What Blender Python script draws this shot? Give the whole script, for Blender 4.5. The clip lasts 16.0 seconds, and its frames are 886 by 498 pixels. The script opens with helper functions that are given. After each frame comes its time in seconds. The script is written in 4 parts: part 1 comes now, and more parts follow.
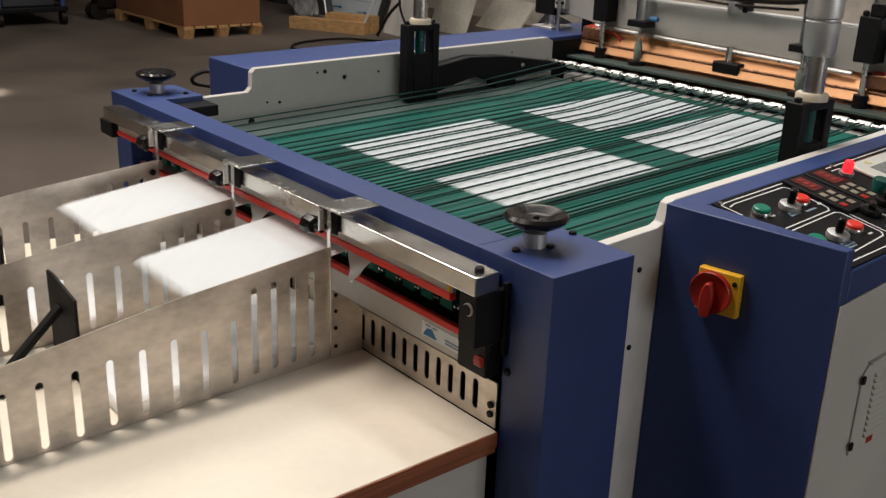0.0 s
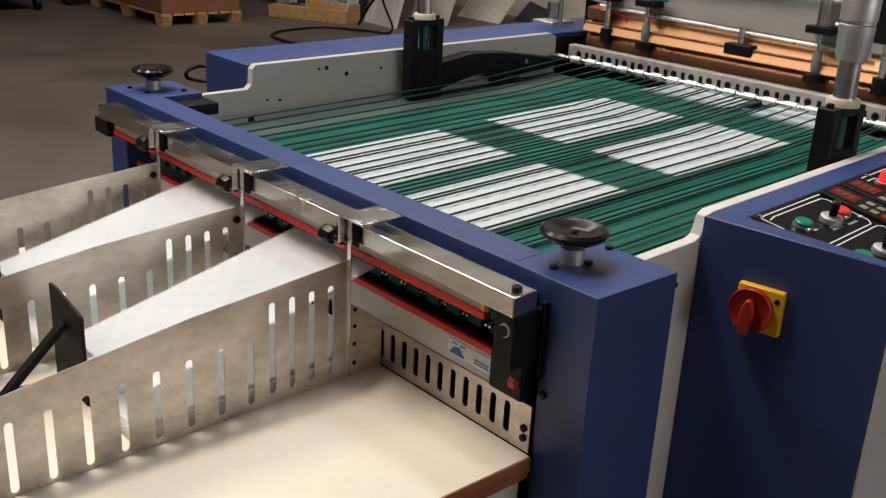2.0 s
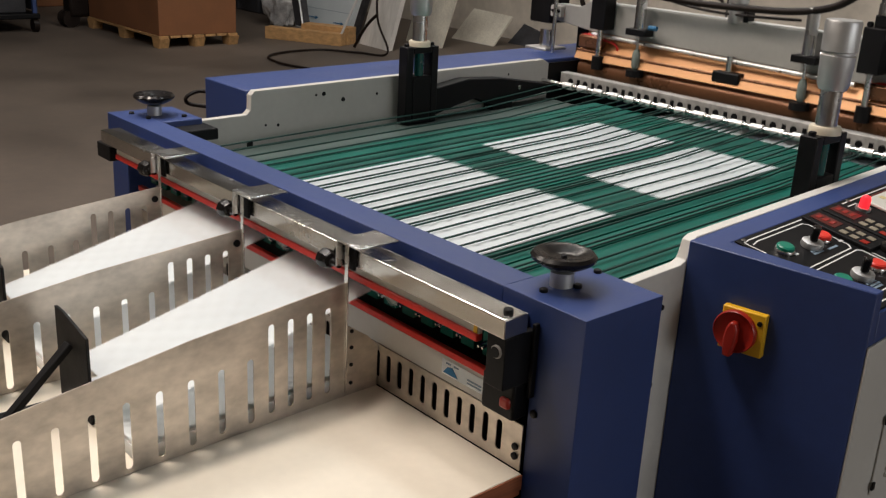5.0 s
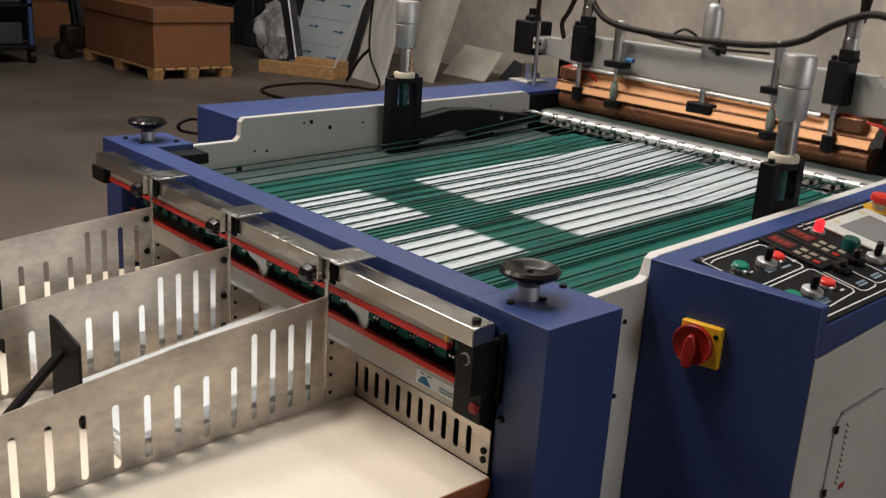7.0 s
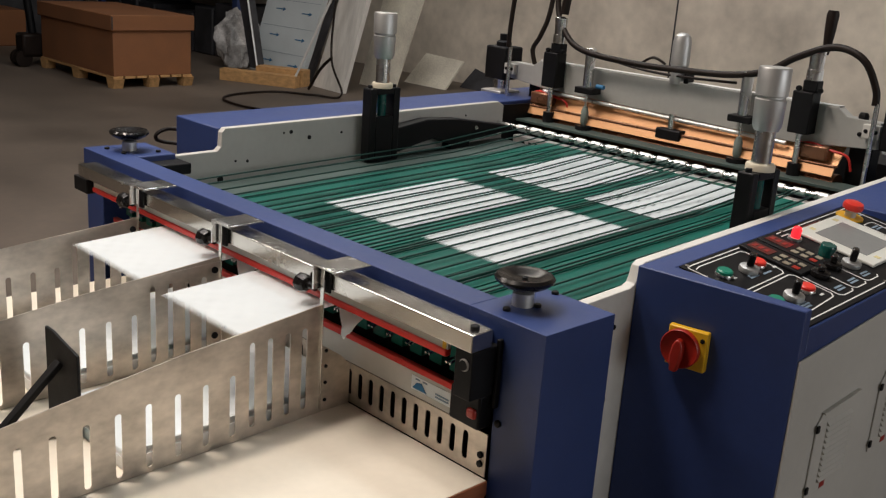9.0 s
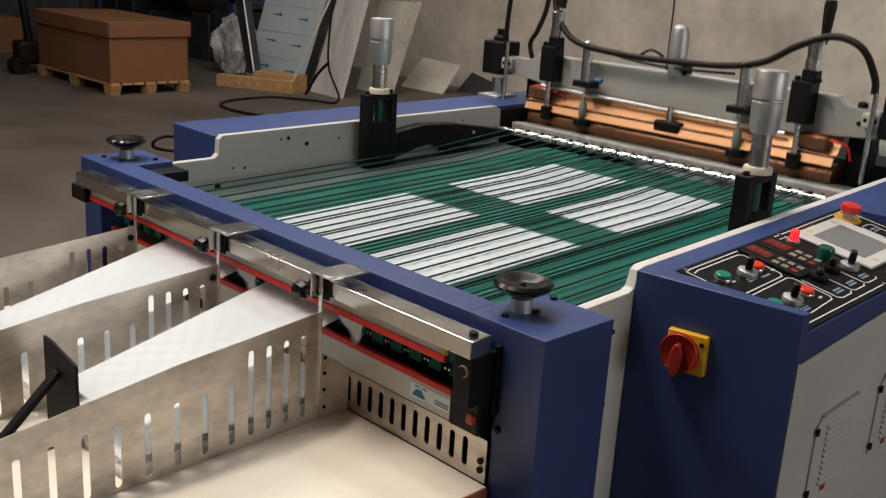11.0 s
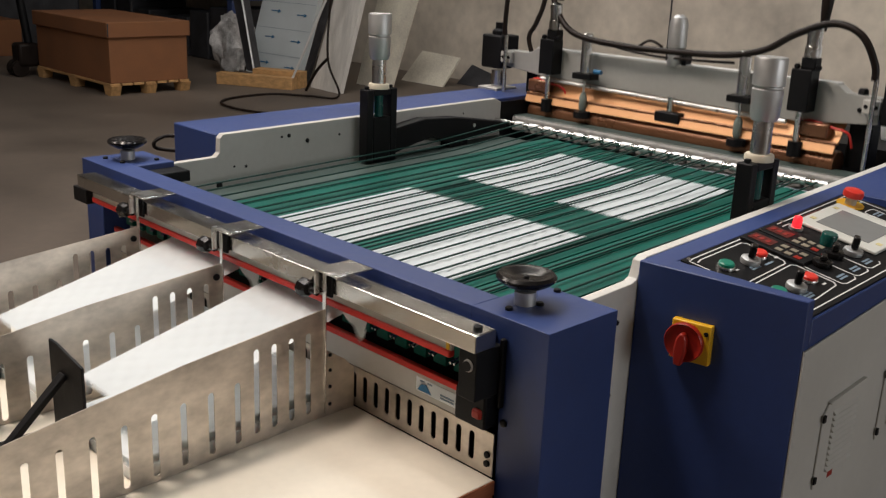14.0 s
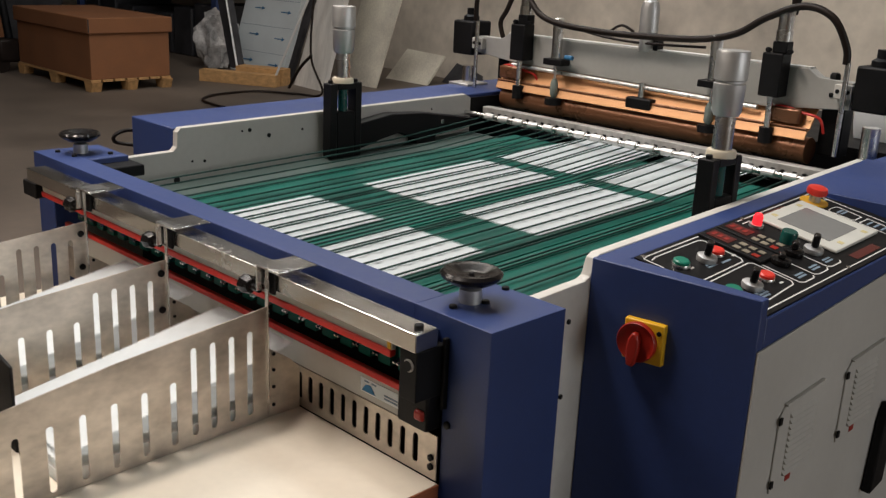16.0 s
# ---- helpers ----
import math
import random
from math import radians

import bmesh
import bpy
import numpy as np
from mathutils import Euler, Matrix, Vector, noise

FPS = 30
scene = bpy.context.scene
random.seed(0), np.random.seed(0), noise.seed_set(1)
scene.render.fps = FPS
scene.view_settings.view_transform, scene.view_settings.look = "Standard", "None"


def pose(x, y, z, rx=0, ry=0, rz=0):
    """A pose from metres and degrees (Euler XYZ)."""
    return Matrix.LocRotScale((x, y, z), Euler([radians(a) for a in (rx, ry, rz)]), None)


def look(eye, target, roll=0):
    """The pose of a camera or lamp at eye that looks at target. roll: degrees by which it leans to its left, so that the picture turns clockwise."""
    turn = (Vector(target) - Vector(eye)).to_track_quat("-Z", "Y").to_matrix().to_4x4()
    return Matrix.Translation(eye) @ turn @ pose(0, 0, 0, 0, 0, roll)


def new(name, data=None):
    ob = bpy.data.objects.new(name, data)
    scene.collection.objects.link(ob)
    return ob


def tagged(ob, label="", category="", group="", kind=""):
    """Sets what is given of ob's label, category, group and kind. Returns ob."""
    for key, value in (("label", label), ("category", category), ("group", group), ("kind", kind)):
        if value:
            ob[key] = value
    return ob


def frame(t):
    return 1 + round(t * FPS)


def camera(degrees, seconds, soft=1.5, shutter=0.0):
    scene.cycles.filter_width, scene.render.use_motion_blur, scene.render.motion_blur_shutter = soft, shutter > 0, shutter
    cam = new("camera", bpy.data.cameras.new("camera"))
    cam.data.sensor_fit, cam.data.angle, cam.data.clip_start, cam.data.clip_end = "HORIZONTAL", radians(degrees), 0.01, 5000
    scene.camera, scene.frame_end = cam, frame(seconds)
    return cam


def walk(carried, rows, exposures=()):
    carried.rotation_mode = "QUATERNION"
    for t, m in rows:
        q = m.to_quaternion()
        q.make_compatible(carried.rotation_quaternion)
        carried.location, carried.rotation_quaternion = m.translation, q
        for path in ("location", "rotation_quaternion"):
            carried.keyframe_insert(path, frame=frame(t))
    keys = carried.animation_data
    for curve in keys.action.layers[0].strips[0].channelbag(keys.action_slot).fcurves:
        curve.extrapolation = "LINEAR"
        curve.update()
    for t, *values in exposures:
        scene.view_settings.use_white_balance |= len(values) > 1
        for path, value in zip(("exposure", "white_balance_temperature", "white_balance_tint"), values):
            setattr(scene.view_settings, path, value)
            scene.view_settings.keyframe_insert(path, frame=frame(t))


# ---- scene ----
cam = camera(47.8, 16.0, 1.25, 0.5)
PATH = [
    (0, (0.829, -0.89, 1.398), (-0.609, 0.324, 0.723), 2.2),
    (0.5, (0.781, -0.869, 1.395), (-0.629, 0.365, 0.695), 2.8),
    (1, (0.717, -0.882, 1.403), (-0.69, 0.352, 0.698), 2.2),
    (1.5, (0.71, -0.891, 1.403), (-0.693, 0.348, 0.699), 2.7),
    (2, (0.713, -0.898, 1.404), (-0.684, 0.353, 0.709), 3.0),
    (2.5, (0.717, -0.906, 1.405), (-0.69, 0.337, 0.716), 2.9),
    (3, (0.721, -0.913, 1.406), (-0.688, 0.332, 0.724), 3.0),
    (5.3, (0.752, -0.933, 1.427), (-0.647, 0.342, 0.783), 3.1),
    (5.5, (0.758, -0.938, 1.418), (-0.642, 0.345, 0.792), 3.1),
    (6, (0.804, -0.939, 1.422), (-0.602, 0.346, 0.812), 3.1),
    (6.5, (0.841, -0.935, 1.417), (-0.568, 0.35, 0.815), 3.5),
    (7, (0.835, -0.968, 1.428), (-0.575, 0.321, 0.838), 3.7),
    (7.5, (0.821, -1.0, 1.435), (-0.544, 0.34, 0.851), 3.4),
    (8, (0.819, -1.022, 1.436), (-0.543, 0.324, 0.858), 3.5),
    (8.5, (0.818, -1.033, 1.435), (-0.538, 0.321, 0.863), 4.1),
    (11, (0.816, -1.031, 1.439), (-0.54, 0.327, 0.876), 3.6),
    (11.5, (0.814, -1.026, 1.434), (-0.542, 0.331, 0.872), 3.5),
    (12, (0.813, -1.032, 1.437), (-0.568, 0.304, 0.882), 3.2),
    (12.5, (0.81, -1.04, 1.436), (-0.582, 0.277, 0.862), 3.4),
    (13, (0.812, -1.037, 1.434), (-0.557, 0.293, 0.838), 3.2),
    (13.5, (0.814, -1.033, 1.438), (-0.545, 0.309, 0.845), 2.6),
    (14, (0.817, -1.029, 1.442), (-0.541, 0.321, 0.865), 2.3),
    (14.5, (0.815, -1.029, 1.443), (-0.521, 0.349, 0.881), 2.7),
    (15, (0.817, -1.026, 1.445), (-0.521, 0.352, 0.89), 2.7),
    (15.5, (0.818, -1.01, 1.44), (-0.514, 0.375, 0.884), 2.5),
    (16, (0.833, -0.946, 1.425), (-0.512, 0.418, 0.848), 2.7),
]
walk(cam, [(t, look(eye, target, roll)) for t, eye, target, roll in PATH])

# ---- light ----
world = bpy.data.worlds.new("hall_air")
scene.world = world
world.use_nodes = True
bg = world.node_tree.nodes["Background"]
bg.inputs[0].default_value, bg.inputs[1].default_value = (0.75, 0.85, 1.0, 1), 0.10
scene.view_settings.exposure = -0.36


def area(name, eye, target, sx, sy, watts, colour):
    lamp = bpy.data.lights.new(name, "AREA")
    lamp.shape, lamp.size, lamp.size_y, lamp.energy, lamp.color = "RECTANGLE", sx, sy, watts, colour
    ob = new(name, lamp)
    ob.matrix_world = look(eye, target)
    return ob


# unseen strips, added overhead to light the machine
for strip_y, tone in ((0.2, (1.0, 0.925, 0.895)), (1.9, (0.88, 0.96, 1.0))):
    area("unseen_strip_lamp", (-2.6, strip_y, 5.6), (-2.6, strip_y, 0), 4.5, 0.45, 118, tone)
area("unseen_strip_lamp", (-4.0, -2.0, 4.8), (-0.6, -0.1, 0.8), 3.0, 0.45, 125, (1.0, 0.88, 0.79))
# unseen spot added for the pool of light on the floor beside the machine
pool = bpy.data.lights.new("pool_spot", "SPOT")
pool.energy, pool.spot_size, pool.spot_blend, pool.shadow_soft_size, pool.color = 5200, radians(5.5), 0.7, 0.05, (1.0, 0.93, 0.85)
new("pool_spot", pool).matrix_world = look((-6.5, 0.5, 5.8), (-6.30, 0.92, 0))
# unseen lamps added above to brighten the tray board and the goods by the wall
area("unseen_top_lamp", (-1.5, -0.8, 4.5), (-0.7, -0.4, 0.6), 1.2, 0.35, 120, (1.0, 0.865, 0.765))
area("unseen_top_lamp", (-5.0, 4.4, 5.6), (-5.0, 4.9, 0), 3.0, 1.0, 120, (1.0, 0.91, 0.82))
# fill light added in the east to brighten the cabinet door
area("east_fill_lamp", (7.9, 1.5, 2.0), (0.0, 1.2, 0.8), 3.5, 3.5, 225, (0.95, 0.96, 0.98))


# ---- materials ----
def let_light_through(m, share):
    """Thin paper: a share of the light passes into the other side."""
    nt = m.node_tree
    thin = nt.nodes.new("ShaderNodeBsdfTranslucent")
    thin.inputs["Color"].default_value = (0.95, 0.93, 0.92, 1)
    mix = nt.nodes.new("ShaderNodeMixShader")
    mix.inputs[0].default_value = share
    nt.links.new(nt.nodes["Principled BSDF"].outputs[0], mix.inputs[1])
    nt.links.new(thin.outputs[0], mix.inputs[2])
    nt.links.new(mix.outputs[0], nt.nodes["Material Output"].inputs["Surface"])


def material(name, colour, rough=0.5, metal=0.0, vary=0.12, scale=6.0, bump=0.0, bump_scale=200.0, stretch=(1, 1, 1), spec=0.5,
             tint=None, fine=60.0, coat=0.0, each=0.0):
    m = bpy.data.materials.new(name)
    m.use_nodes = True
    nt = m.node_tree
    b = nt.nodes["Principled BSDF"]
    tc = nt.nodes.new("ShaderNodeTexCoord")
    mp = nt.nodes.new("ShaderNodeMapping")
    mp.inputs["Scale"].default_value = stretch
    nt.links.new(tc.outputs["Object"], mp.inputs["Vector"])

    def cloud(s, detail=4.0):
        n = nt.nodes.new("ShaderNodeTexNoise")
        n.inputs["Scale"].default_value, n.inputs["Detail"].default_value = s, detail
        nt.links.new(mp.outputs[0], n.inputs["Vector"])
        return n
    big, small = cloud(scale), cloud(fine, 3.0)
    mix = nt.nodes.new("ShaderNodeMath")
    mix.operation = "MULTIPLY_ADD"
    mix.inputs[1].default_value = 0.35
    nt.links.new(small.outputs[0], mix.inputs[0])
    nt.links.new(big.outputs[0], mix.inputs[2])
    ramp = nt.nodes.new("ShaderNodeValToRGB")
    c = colour
    lo = [max(0, v * (1 - vary * 1.6)) for v in c]
    hi = [min(1, v * (1 + vary)) for v in (tint or c)]
    ramp.color_ramp.elements[0].position, ramp.color_ramp.elements[1].position = 0.42, 0.92
    ramp.color_ramp.elements[0].color, ramp.color_ramp.elements[1].color = (*lo, 1), (*hi, 1)
    nt.links.new(mix.outputs[0], ramp.inputs[0])
    out = ramp.outputs[0]
    if each:
        info = nt.nodes.new("ShaderNodeObjectInfo")
        hsv = nt.nodes.new("ShaderNodeHueSaturation")
        rng = nt.nodes.new("ShaderNodeMapRange")
        rng.inputs["To Min"].default_value, rng.inputs["To Max"].default_value = 1 - each, 1 + each
        nt.links.new(info.outputs["Random"], rng.inputs["Value"])
        nt.links.new(rng.outputs[0], hsv.inputs["Value"])
        nt.links.new(out, hsv.inputs["Color"])
        out = hsv.outputs[0]
    nt.links.new(out, b.inputs["Base Color"])
    rr = nt.nodes.new("ShaderNodeMapRange")
    rr.inputs["From Min"].default_value, rr.inputs["From Max"].default_value = 0.3, 0.9
    rr.inputs["To Min"].default_value, rr.inputs["To Max"].default_value = max(0.02, rough - 0.08), min(1, rough + 0.1)
    nt.links.new(mix.outputs[0], rr.inputs["Value"])
    nt.links.new(rr.outputs[0], b.inputs["Roughness"])
    b.inputs["Metallic"].default_value = metal
    b.inputs["Specular IOR Level"].default_value = spec
    b.inputs["Coat Weight"].default_value = coat
    b.inputs["Coat Roughness"].default_value = 0.15
    if bump:
        n = cloud(bump_scale, 3.0)
        bp = nt.nodes.new("ShaderNodeBump")
        bp.inputs["Strength"].default_value, bp.inputs["Distance"].default_value = bump, 0.002
        nt.links.new(n.outputs[0], bp.inputs["Height"])
        nt.links.new(bp.outputs[0], b.inputs["Normal"])
    return m


def glow(name, colour, strength):
    m = bpy.data.materials.new(name)
    m.use_nodes = True
    b = m.node_tree.nodes["Principled BSDF"]
    b.inputs["Base Color"].default_value = (*colour, 1)
    b.inputs["Emission Color"].default_value = (*colour, 1)
    b.inputs["Emission Strength"].default_value = strength
    return m


BLUE = material("blue_enamel", (0.022, 0.047, 0.172), 0.46, vary=0.12, scale=3, bump=0.10, bump_scale=420, spec=0.55)
GREY = material("pale_grey_enamel", (0.53, 0.52, 0.485), 0.42, vary=0.06, scale=4, bump=0.10, bump_scale=420)
EDGE = material("pale_cut_edge", (0.63, 0.62, 0.58), 0.45, vary=0.08, scale=9)
STEEL = material("brushed_stainless_steel", (0.50, 0.45, 0.395), 0.36, 0.8, vary=0.22, scale=9, bump=0.08, bump_scale=90, stretch=(1, 1, 1.6), tint=(0.64, 0.575, 0.50), fine=45)
CHROME = material("bright_ground_steel", (0.70, 0.69, 0.67), 0.22, 1.0, vary=0.08, scale=14, bump=0.05, bump_scale=120)
ROD = material("satin_ground_steel", (0.82, 0.82, 0.81), 0.30, 0.6, vary=0.10, scale=30)
ALU = material("satin_aluminium", (0.58, 0.58, 0.57), 0.44, 0.85, vary=0.08, scale=12)
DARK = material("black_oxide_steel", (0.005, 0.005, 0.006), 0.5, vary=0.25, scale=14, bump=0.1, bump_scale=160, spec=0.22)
PLASTIC = material("black_bakelite", (0.010, 0.009, 0.009), 0.20, vary=0.1, scale=20, spec=0.28)
RED = material("red_lip_strip", (0.62, 0.030, 0.022), 0.40, vary=0.10, scale=10)
REDBTN = material("red_button_plastic", (0.75, 0.045, 0.03), 0.30, vary=0.05)
GREENBTN = material("green_button_plastic", (0.01, 0.20, 0.13), 0.3, vary=0.05)
LIT = glow("lit_red_lamp_lens", (1.0, 0.02, 0.03), 1.6)
DIGIT = glow("dim_led_segments", (0.25, 0.02, 0.015), 0.12)
YELLOW = material("yellow_plastic", (0.80, 0.45, 0.015), 0.38, vary=0.05)
SWRED = material("deep_red_switch_plastic", (0.32, 0.016, 0.008), 0.36, vary=0.06)
CREAM = material("cream_laminate", (0.80, 0.74, 0.62), 0.33, vary=0.05, scale=3, bump=0.04, bump_scale=300)
PLY = material("red_brown_plywood_edge", (0.30, 0.095, 0.038), 0.5, vary=0.35, scale=4, stretch=(1, 1, 40), bump=0.15, bump_scale=100)
BELT = material("green_conveyor_belt", (0.002, 0.100, 0.076), 0.45, spec=0.22, vary=0.18, scale=8, bump=0.15, bump_scale=300, each=0.14)
CORD = material("dark_round_cord", (0.006, 0.044, 0.037), 0.5, vary=0.2, scale=20)
PAPER = material("white_paper", (0.86, 0.93, 0.96), 0.5, vary=0.05, scale=5, bump=0.35, bump_scale=22)
let_light_through(PAPER, 0.34)
PILE = material("white_paper_pile_edge", (0.90, 0.87, 0.86), 0.6, vary=0.05, scale=3, stretch=(1, 1, 150))
soak = PILE.node_tree.nodes["Principled BSDF"]
soak.inputs["Subsurface Weight"].default_value, soak.inputs["Subsurface Scale"].default_value = 1.0, 0.05
soak.inputs["Subsurface Radius"].default_value = (1.0, 0.85, 0.8)
POLISH = material("polished_steel_rail", (0.66, 0.64, 0.60), 0.19, 1.0, vary=0.08, scale=10, bump=0.03, bump_scale=40)
CARD = material("brown_cardboard", (0.225, 0.092, 0.037), 0.75, vary=0.10, scale=3, bump=0.1, bump_scale=60)
PINE = material("rough_pine", (0.50, 0.29, 0.12), 0.7, vary=0.22, scale=5, stretch=(1, 6, 6), bump=0.2, bump_scale=60, each=0.1)
FLOOR = material("worn_concrete_floor", (0.125, 0.100, 0.080), 0.55, vary=0.28, scale=1.1, bump=0.3, bump_scale=30, fine=14)
WALL = material("stained_plaster_wall", (0.66, 0.595, 0.505), 0.85, vary=0.22, scale=1.3, bump=0.25, bump_scale=40, fine=9)
ROOF = material("grey_roof_sheet", (0.40, 0.40, 0.40), 0.7, vary=0.1, scale=1)
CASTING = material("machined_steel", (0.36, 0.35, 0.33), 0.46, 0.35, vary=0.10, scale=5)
BED = material("dull_dark_grey_bed", (0.050, 0.078, 0.070), 0.6, vary=0.2, scale=4)
COPPER = material("satin_bronze_sheet", (0.64, 0.335, 0.15), 0.38, 0.30, vary=0.06, scale=4, bump=0.04, bump_scale=30)
COMB = material("worn_grey_comb_steel", (0.44, 0.43, 0.41), 0.42, 0.3, vary=0.22, scale=30)
BEAM = material("grey_machine_paint", (0.38, 0.38, 0.36), 0.5, vary=0.08, scale=4, bump=0.08, bump_scale=300)
ROLL = material("dark_bronze_roll", (0.22, 0.10, 0.05), 0.26, 0.5, vary=0.12, scale=8)
FOAM = material("pale_foam_board", (0.62, 0.68, 0.70), 0.6, vary=0.05, scale=3)
INK = material("blue_print", (0.03, 0.16, 0.33), 0.6, vary=0.1)
BOARD = material("whitewashed_board", (0.72, 0.70, 0.66), 0.7, vary=0.14, scale=3, stretch=(5, 5, 0.6), bump=0.1, bump_scale=50)
SHEET = material("dull_aluminium_sheet", (0.82, 0.76, 0.65), 0.38, 0.25, vary=0.26, scale=2, bump=0.2, bump_scale=6)
WRAP = material("grey_stretch_wrap", (0.56, 0.55, 0.54), 0.22, vary=0.35, scale=9, bump=0.6, bump_scale=24)
RUBBER = material("black_rubber", (0.013, 0.008, 0.006), 0.45, vary=0.2, scale=10, spec=0.22)
PANEL = material("black_control_foil", (0.007, 0.007, 0.008), 0.42, vary=0.15, scale=8, spec=0.2)
LINE = material("white_print", (0.72, 0.72, 0.70), 0.5, vary=0.03)
TEXTGREY = material("pale_blue_print", (0.22, 0.30, 0.38), 0.5, vary=0.05)
FRAMEW = material("pale_screen_bezel", (0.62, 0.63, 0.58), 0.4, vary=0.05)
KEY = material("worn_grey_keys", (0.26, 0.23, 0.17), 0.5, vary=0.2)
TEAL = material("dark_green_lens", (0.004, 0.07, 0.06), 0.2, vary=0.05)
LEDGLASS = material("dark_red_window", (0.09, 0.012, 0.010), 0.25, vary=0.1)
MARK = material("faded_yellow_print", (0.62, 0.55, 0.28), 0.5, vary=0.1)
LCD = material("grey_screen_glass", (0.21, 0.22, 0.22), 0.12, vary=0.06, scale=6)
GLASSY = material("cloudy_bowl", (0.20, 0.24, 0.22), 0.12, vary=0.1)
NYLON = material("ivory_nylon", (0.66, 0.60, 0.47), 0.4, vary=0.06)
NAVY = material("blue_rack_paint", (0.030, 0.055, 0.16), 0.5, vary=0.2)
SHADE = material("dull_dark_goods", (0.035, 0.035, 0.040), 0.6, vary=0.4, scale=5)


# ---- building helpers ----
def box(bm, x0, x1, y0, y1, z0, z1, m=None):
    vs = [bm.verts.new((x, y, z)) for x in (x0, x1) for y in (y0, y1) for z in (z0, z1)]
    if m:
        for v in vs:
            v.co = m @ v.co
    for f in ((0, 1, 3, 2), (4, 6, 7, 5), (0, 4, 5, 1), (2, 3, 7, 6), (0, 2, 6, 4), (1, 5, 7, 3)):
        bm.faces.new([vs[k] for k in f])
    return vs


def lathe(bm, profile, m, n=24):
    """profile: (radius, height) from bottom to top, turned about m's z."""
    rings = []
    for r, h in profile:
        rings.append([bm.verts.new(m @ Vector((r * math.cos(2 * math.pi * k / n), r * math.sin(2 * math.pi * k / n), h))) for k in range(n)])
    for a, b in zip(rings, rings[1:]):
        for k in range(n):
            f = bm.faces.new((a[k], a[(k + 1) % n], b[(k + 1) % n], b[k]))
            f.smooth = True
    bm.faces.new(list(reversed(rings[0])))
    bm.faces.new(rings[-1])


def rod(bm, a, b, r, n=12):
    a, b = Vector(a), Vector(b)
    m = Matrix.Translation(a) @ (b - a).to_track_quat("Z", "Y").to_matrix().to_4x4()
    lathe(bm, [(r, 0), (r, (b - a).length)], m, n)


def prism(bm, outline, axis, lo, hi):
    """An outline of two coordinates, drawn out along axis from lo to hi."""
    def at(p, w):
        return {"x": (w, p[0], p[1]), "y": (p[0], w, p[1]), "z": (p[0], p[1], w)}[axis]
    a = [bm.verts.new(at(p, lo)) for p in outline]
    b = [bm.verts.new(at(p, hi)) for p in outline]
    bm.faces.new(list(reversed(a)))
    bm.faces.new(b)
    for k in range(len(a)):
        q = (k + 1) % len(a)
        bm.faces.new((a[k], a[q], b[q], b[k]))


def mesh(name, bm, mat, bevel=0.0, parent=None):
    bmesh.ops.recalc_face_normals(bm, faces=bm.faces)
    me = bpy.data.meshes.new(name)
    bm.to_mesh(me)
    bm.free()
    me.materials.append(mat)
    me.set_sharp_from_angle(angle=radians(38))
    ob = new(name, me)
    if bevel:
        mod = ob.modifiers.new("edges", "BEVEL")
        mod.width, mod.segments, mod.limit_method, mod.angle_limit = bevel, 2, "ANGLE", radians(40)
    if parent:
        ob.parent = parent
    return ob


def part(name, bm, mat, parent, label="", bevel=0.0):
    ob = mesh(name, bm, mat, bevel, parent)
    return tagged(ob, label) if label else ob


def cube(name, dims, mat, parent, label="", bevel=0.0, m=None):
    bm = bmesh.new()
    box(bm, *dims, m)
    return part(name, bm, mat, parent, label, bevel)


def turned(name, profile, m, mat, parent, label="", n=24):
    bm = bmesh.new()
    lathe(bm, profile, m, n)
    return part(name, bm, mat, parent, label)


def tube(name, points, r, mat, parent=None, label="", n=8):
    """A hose through points, smoothed."""
    pts = [Vector(p) for p in points]
    path = []
    for k in range(len(pts) - 1):
        p0, p1, p2, p3 = pts[max(k - 1, 0)], pts[k], pts[k + 1], pts[min(k + 2, len(pts) - 1)]
        for q in range(8):
            t = q / 8
            path.append(0.5 * (2 * p1 + (p2 - p0) * t + (2 * p0 - 5 * p1 + 4 * p2 - p3) * t * t + (3 * p1 - p0 - 3 * p2 + p3) * t ** 3))
    path.append(pts[-1])
    bm = bmesh.new()
    rings = []
    for k, p in enumerate(path):
        d = (path[min(k + 1, len(path) - 1)] - path[max(k - 1, 0)]).normalized()
        u = d.cross(Vector((0.31, 0.2, 0.93))).normalized()
        w = d.cross(u)
        rings.append([bm.verts.new(p + r * (u * math.cos(2 * math.pi * j / n) + w * math.sin(2 * math.pi * j / n))) for j in range(n)])
    for a, b in zip(rings, rings[1:]):
        for j in range(n):
            f = bm.faces.new((a[j], a[(j + 1) % n], b[(j + 1) % n], b[j]))
            f.smooth = True
    bm.faces.new(rings[0])
    bm.faces.new(rings[-1])
    return part(name, bm, mat, parent, label)


def thing(name, label, category, group="", kind="", m=None):
    ob = new(name)
    ob.empty_display_size = 0.1
    if m:
        ob.matrix_world = m
    return tagged(ob, label, category, group, kind)


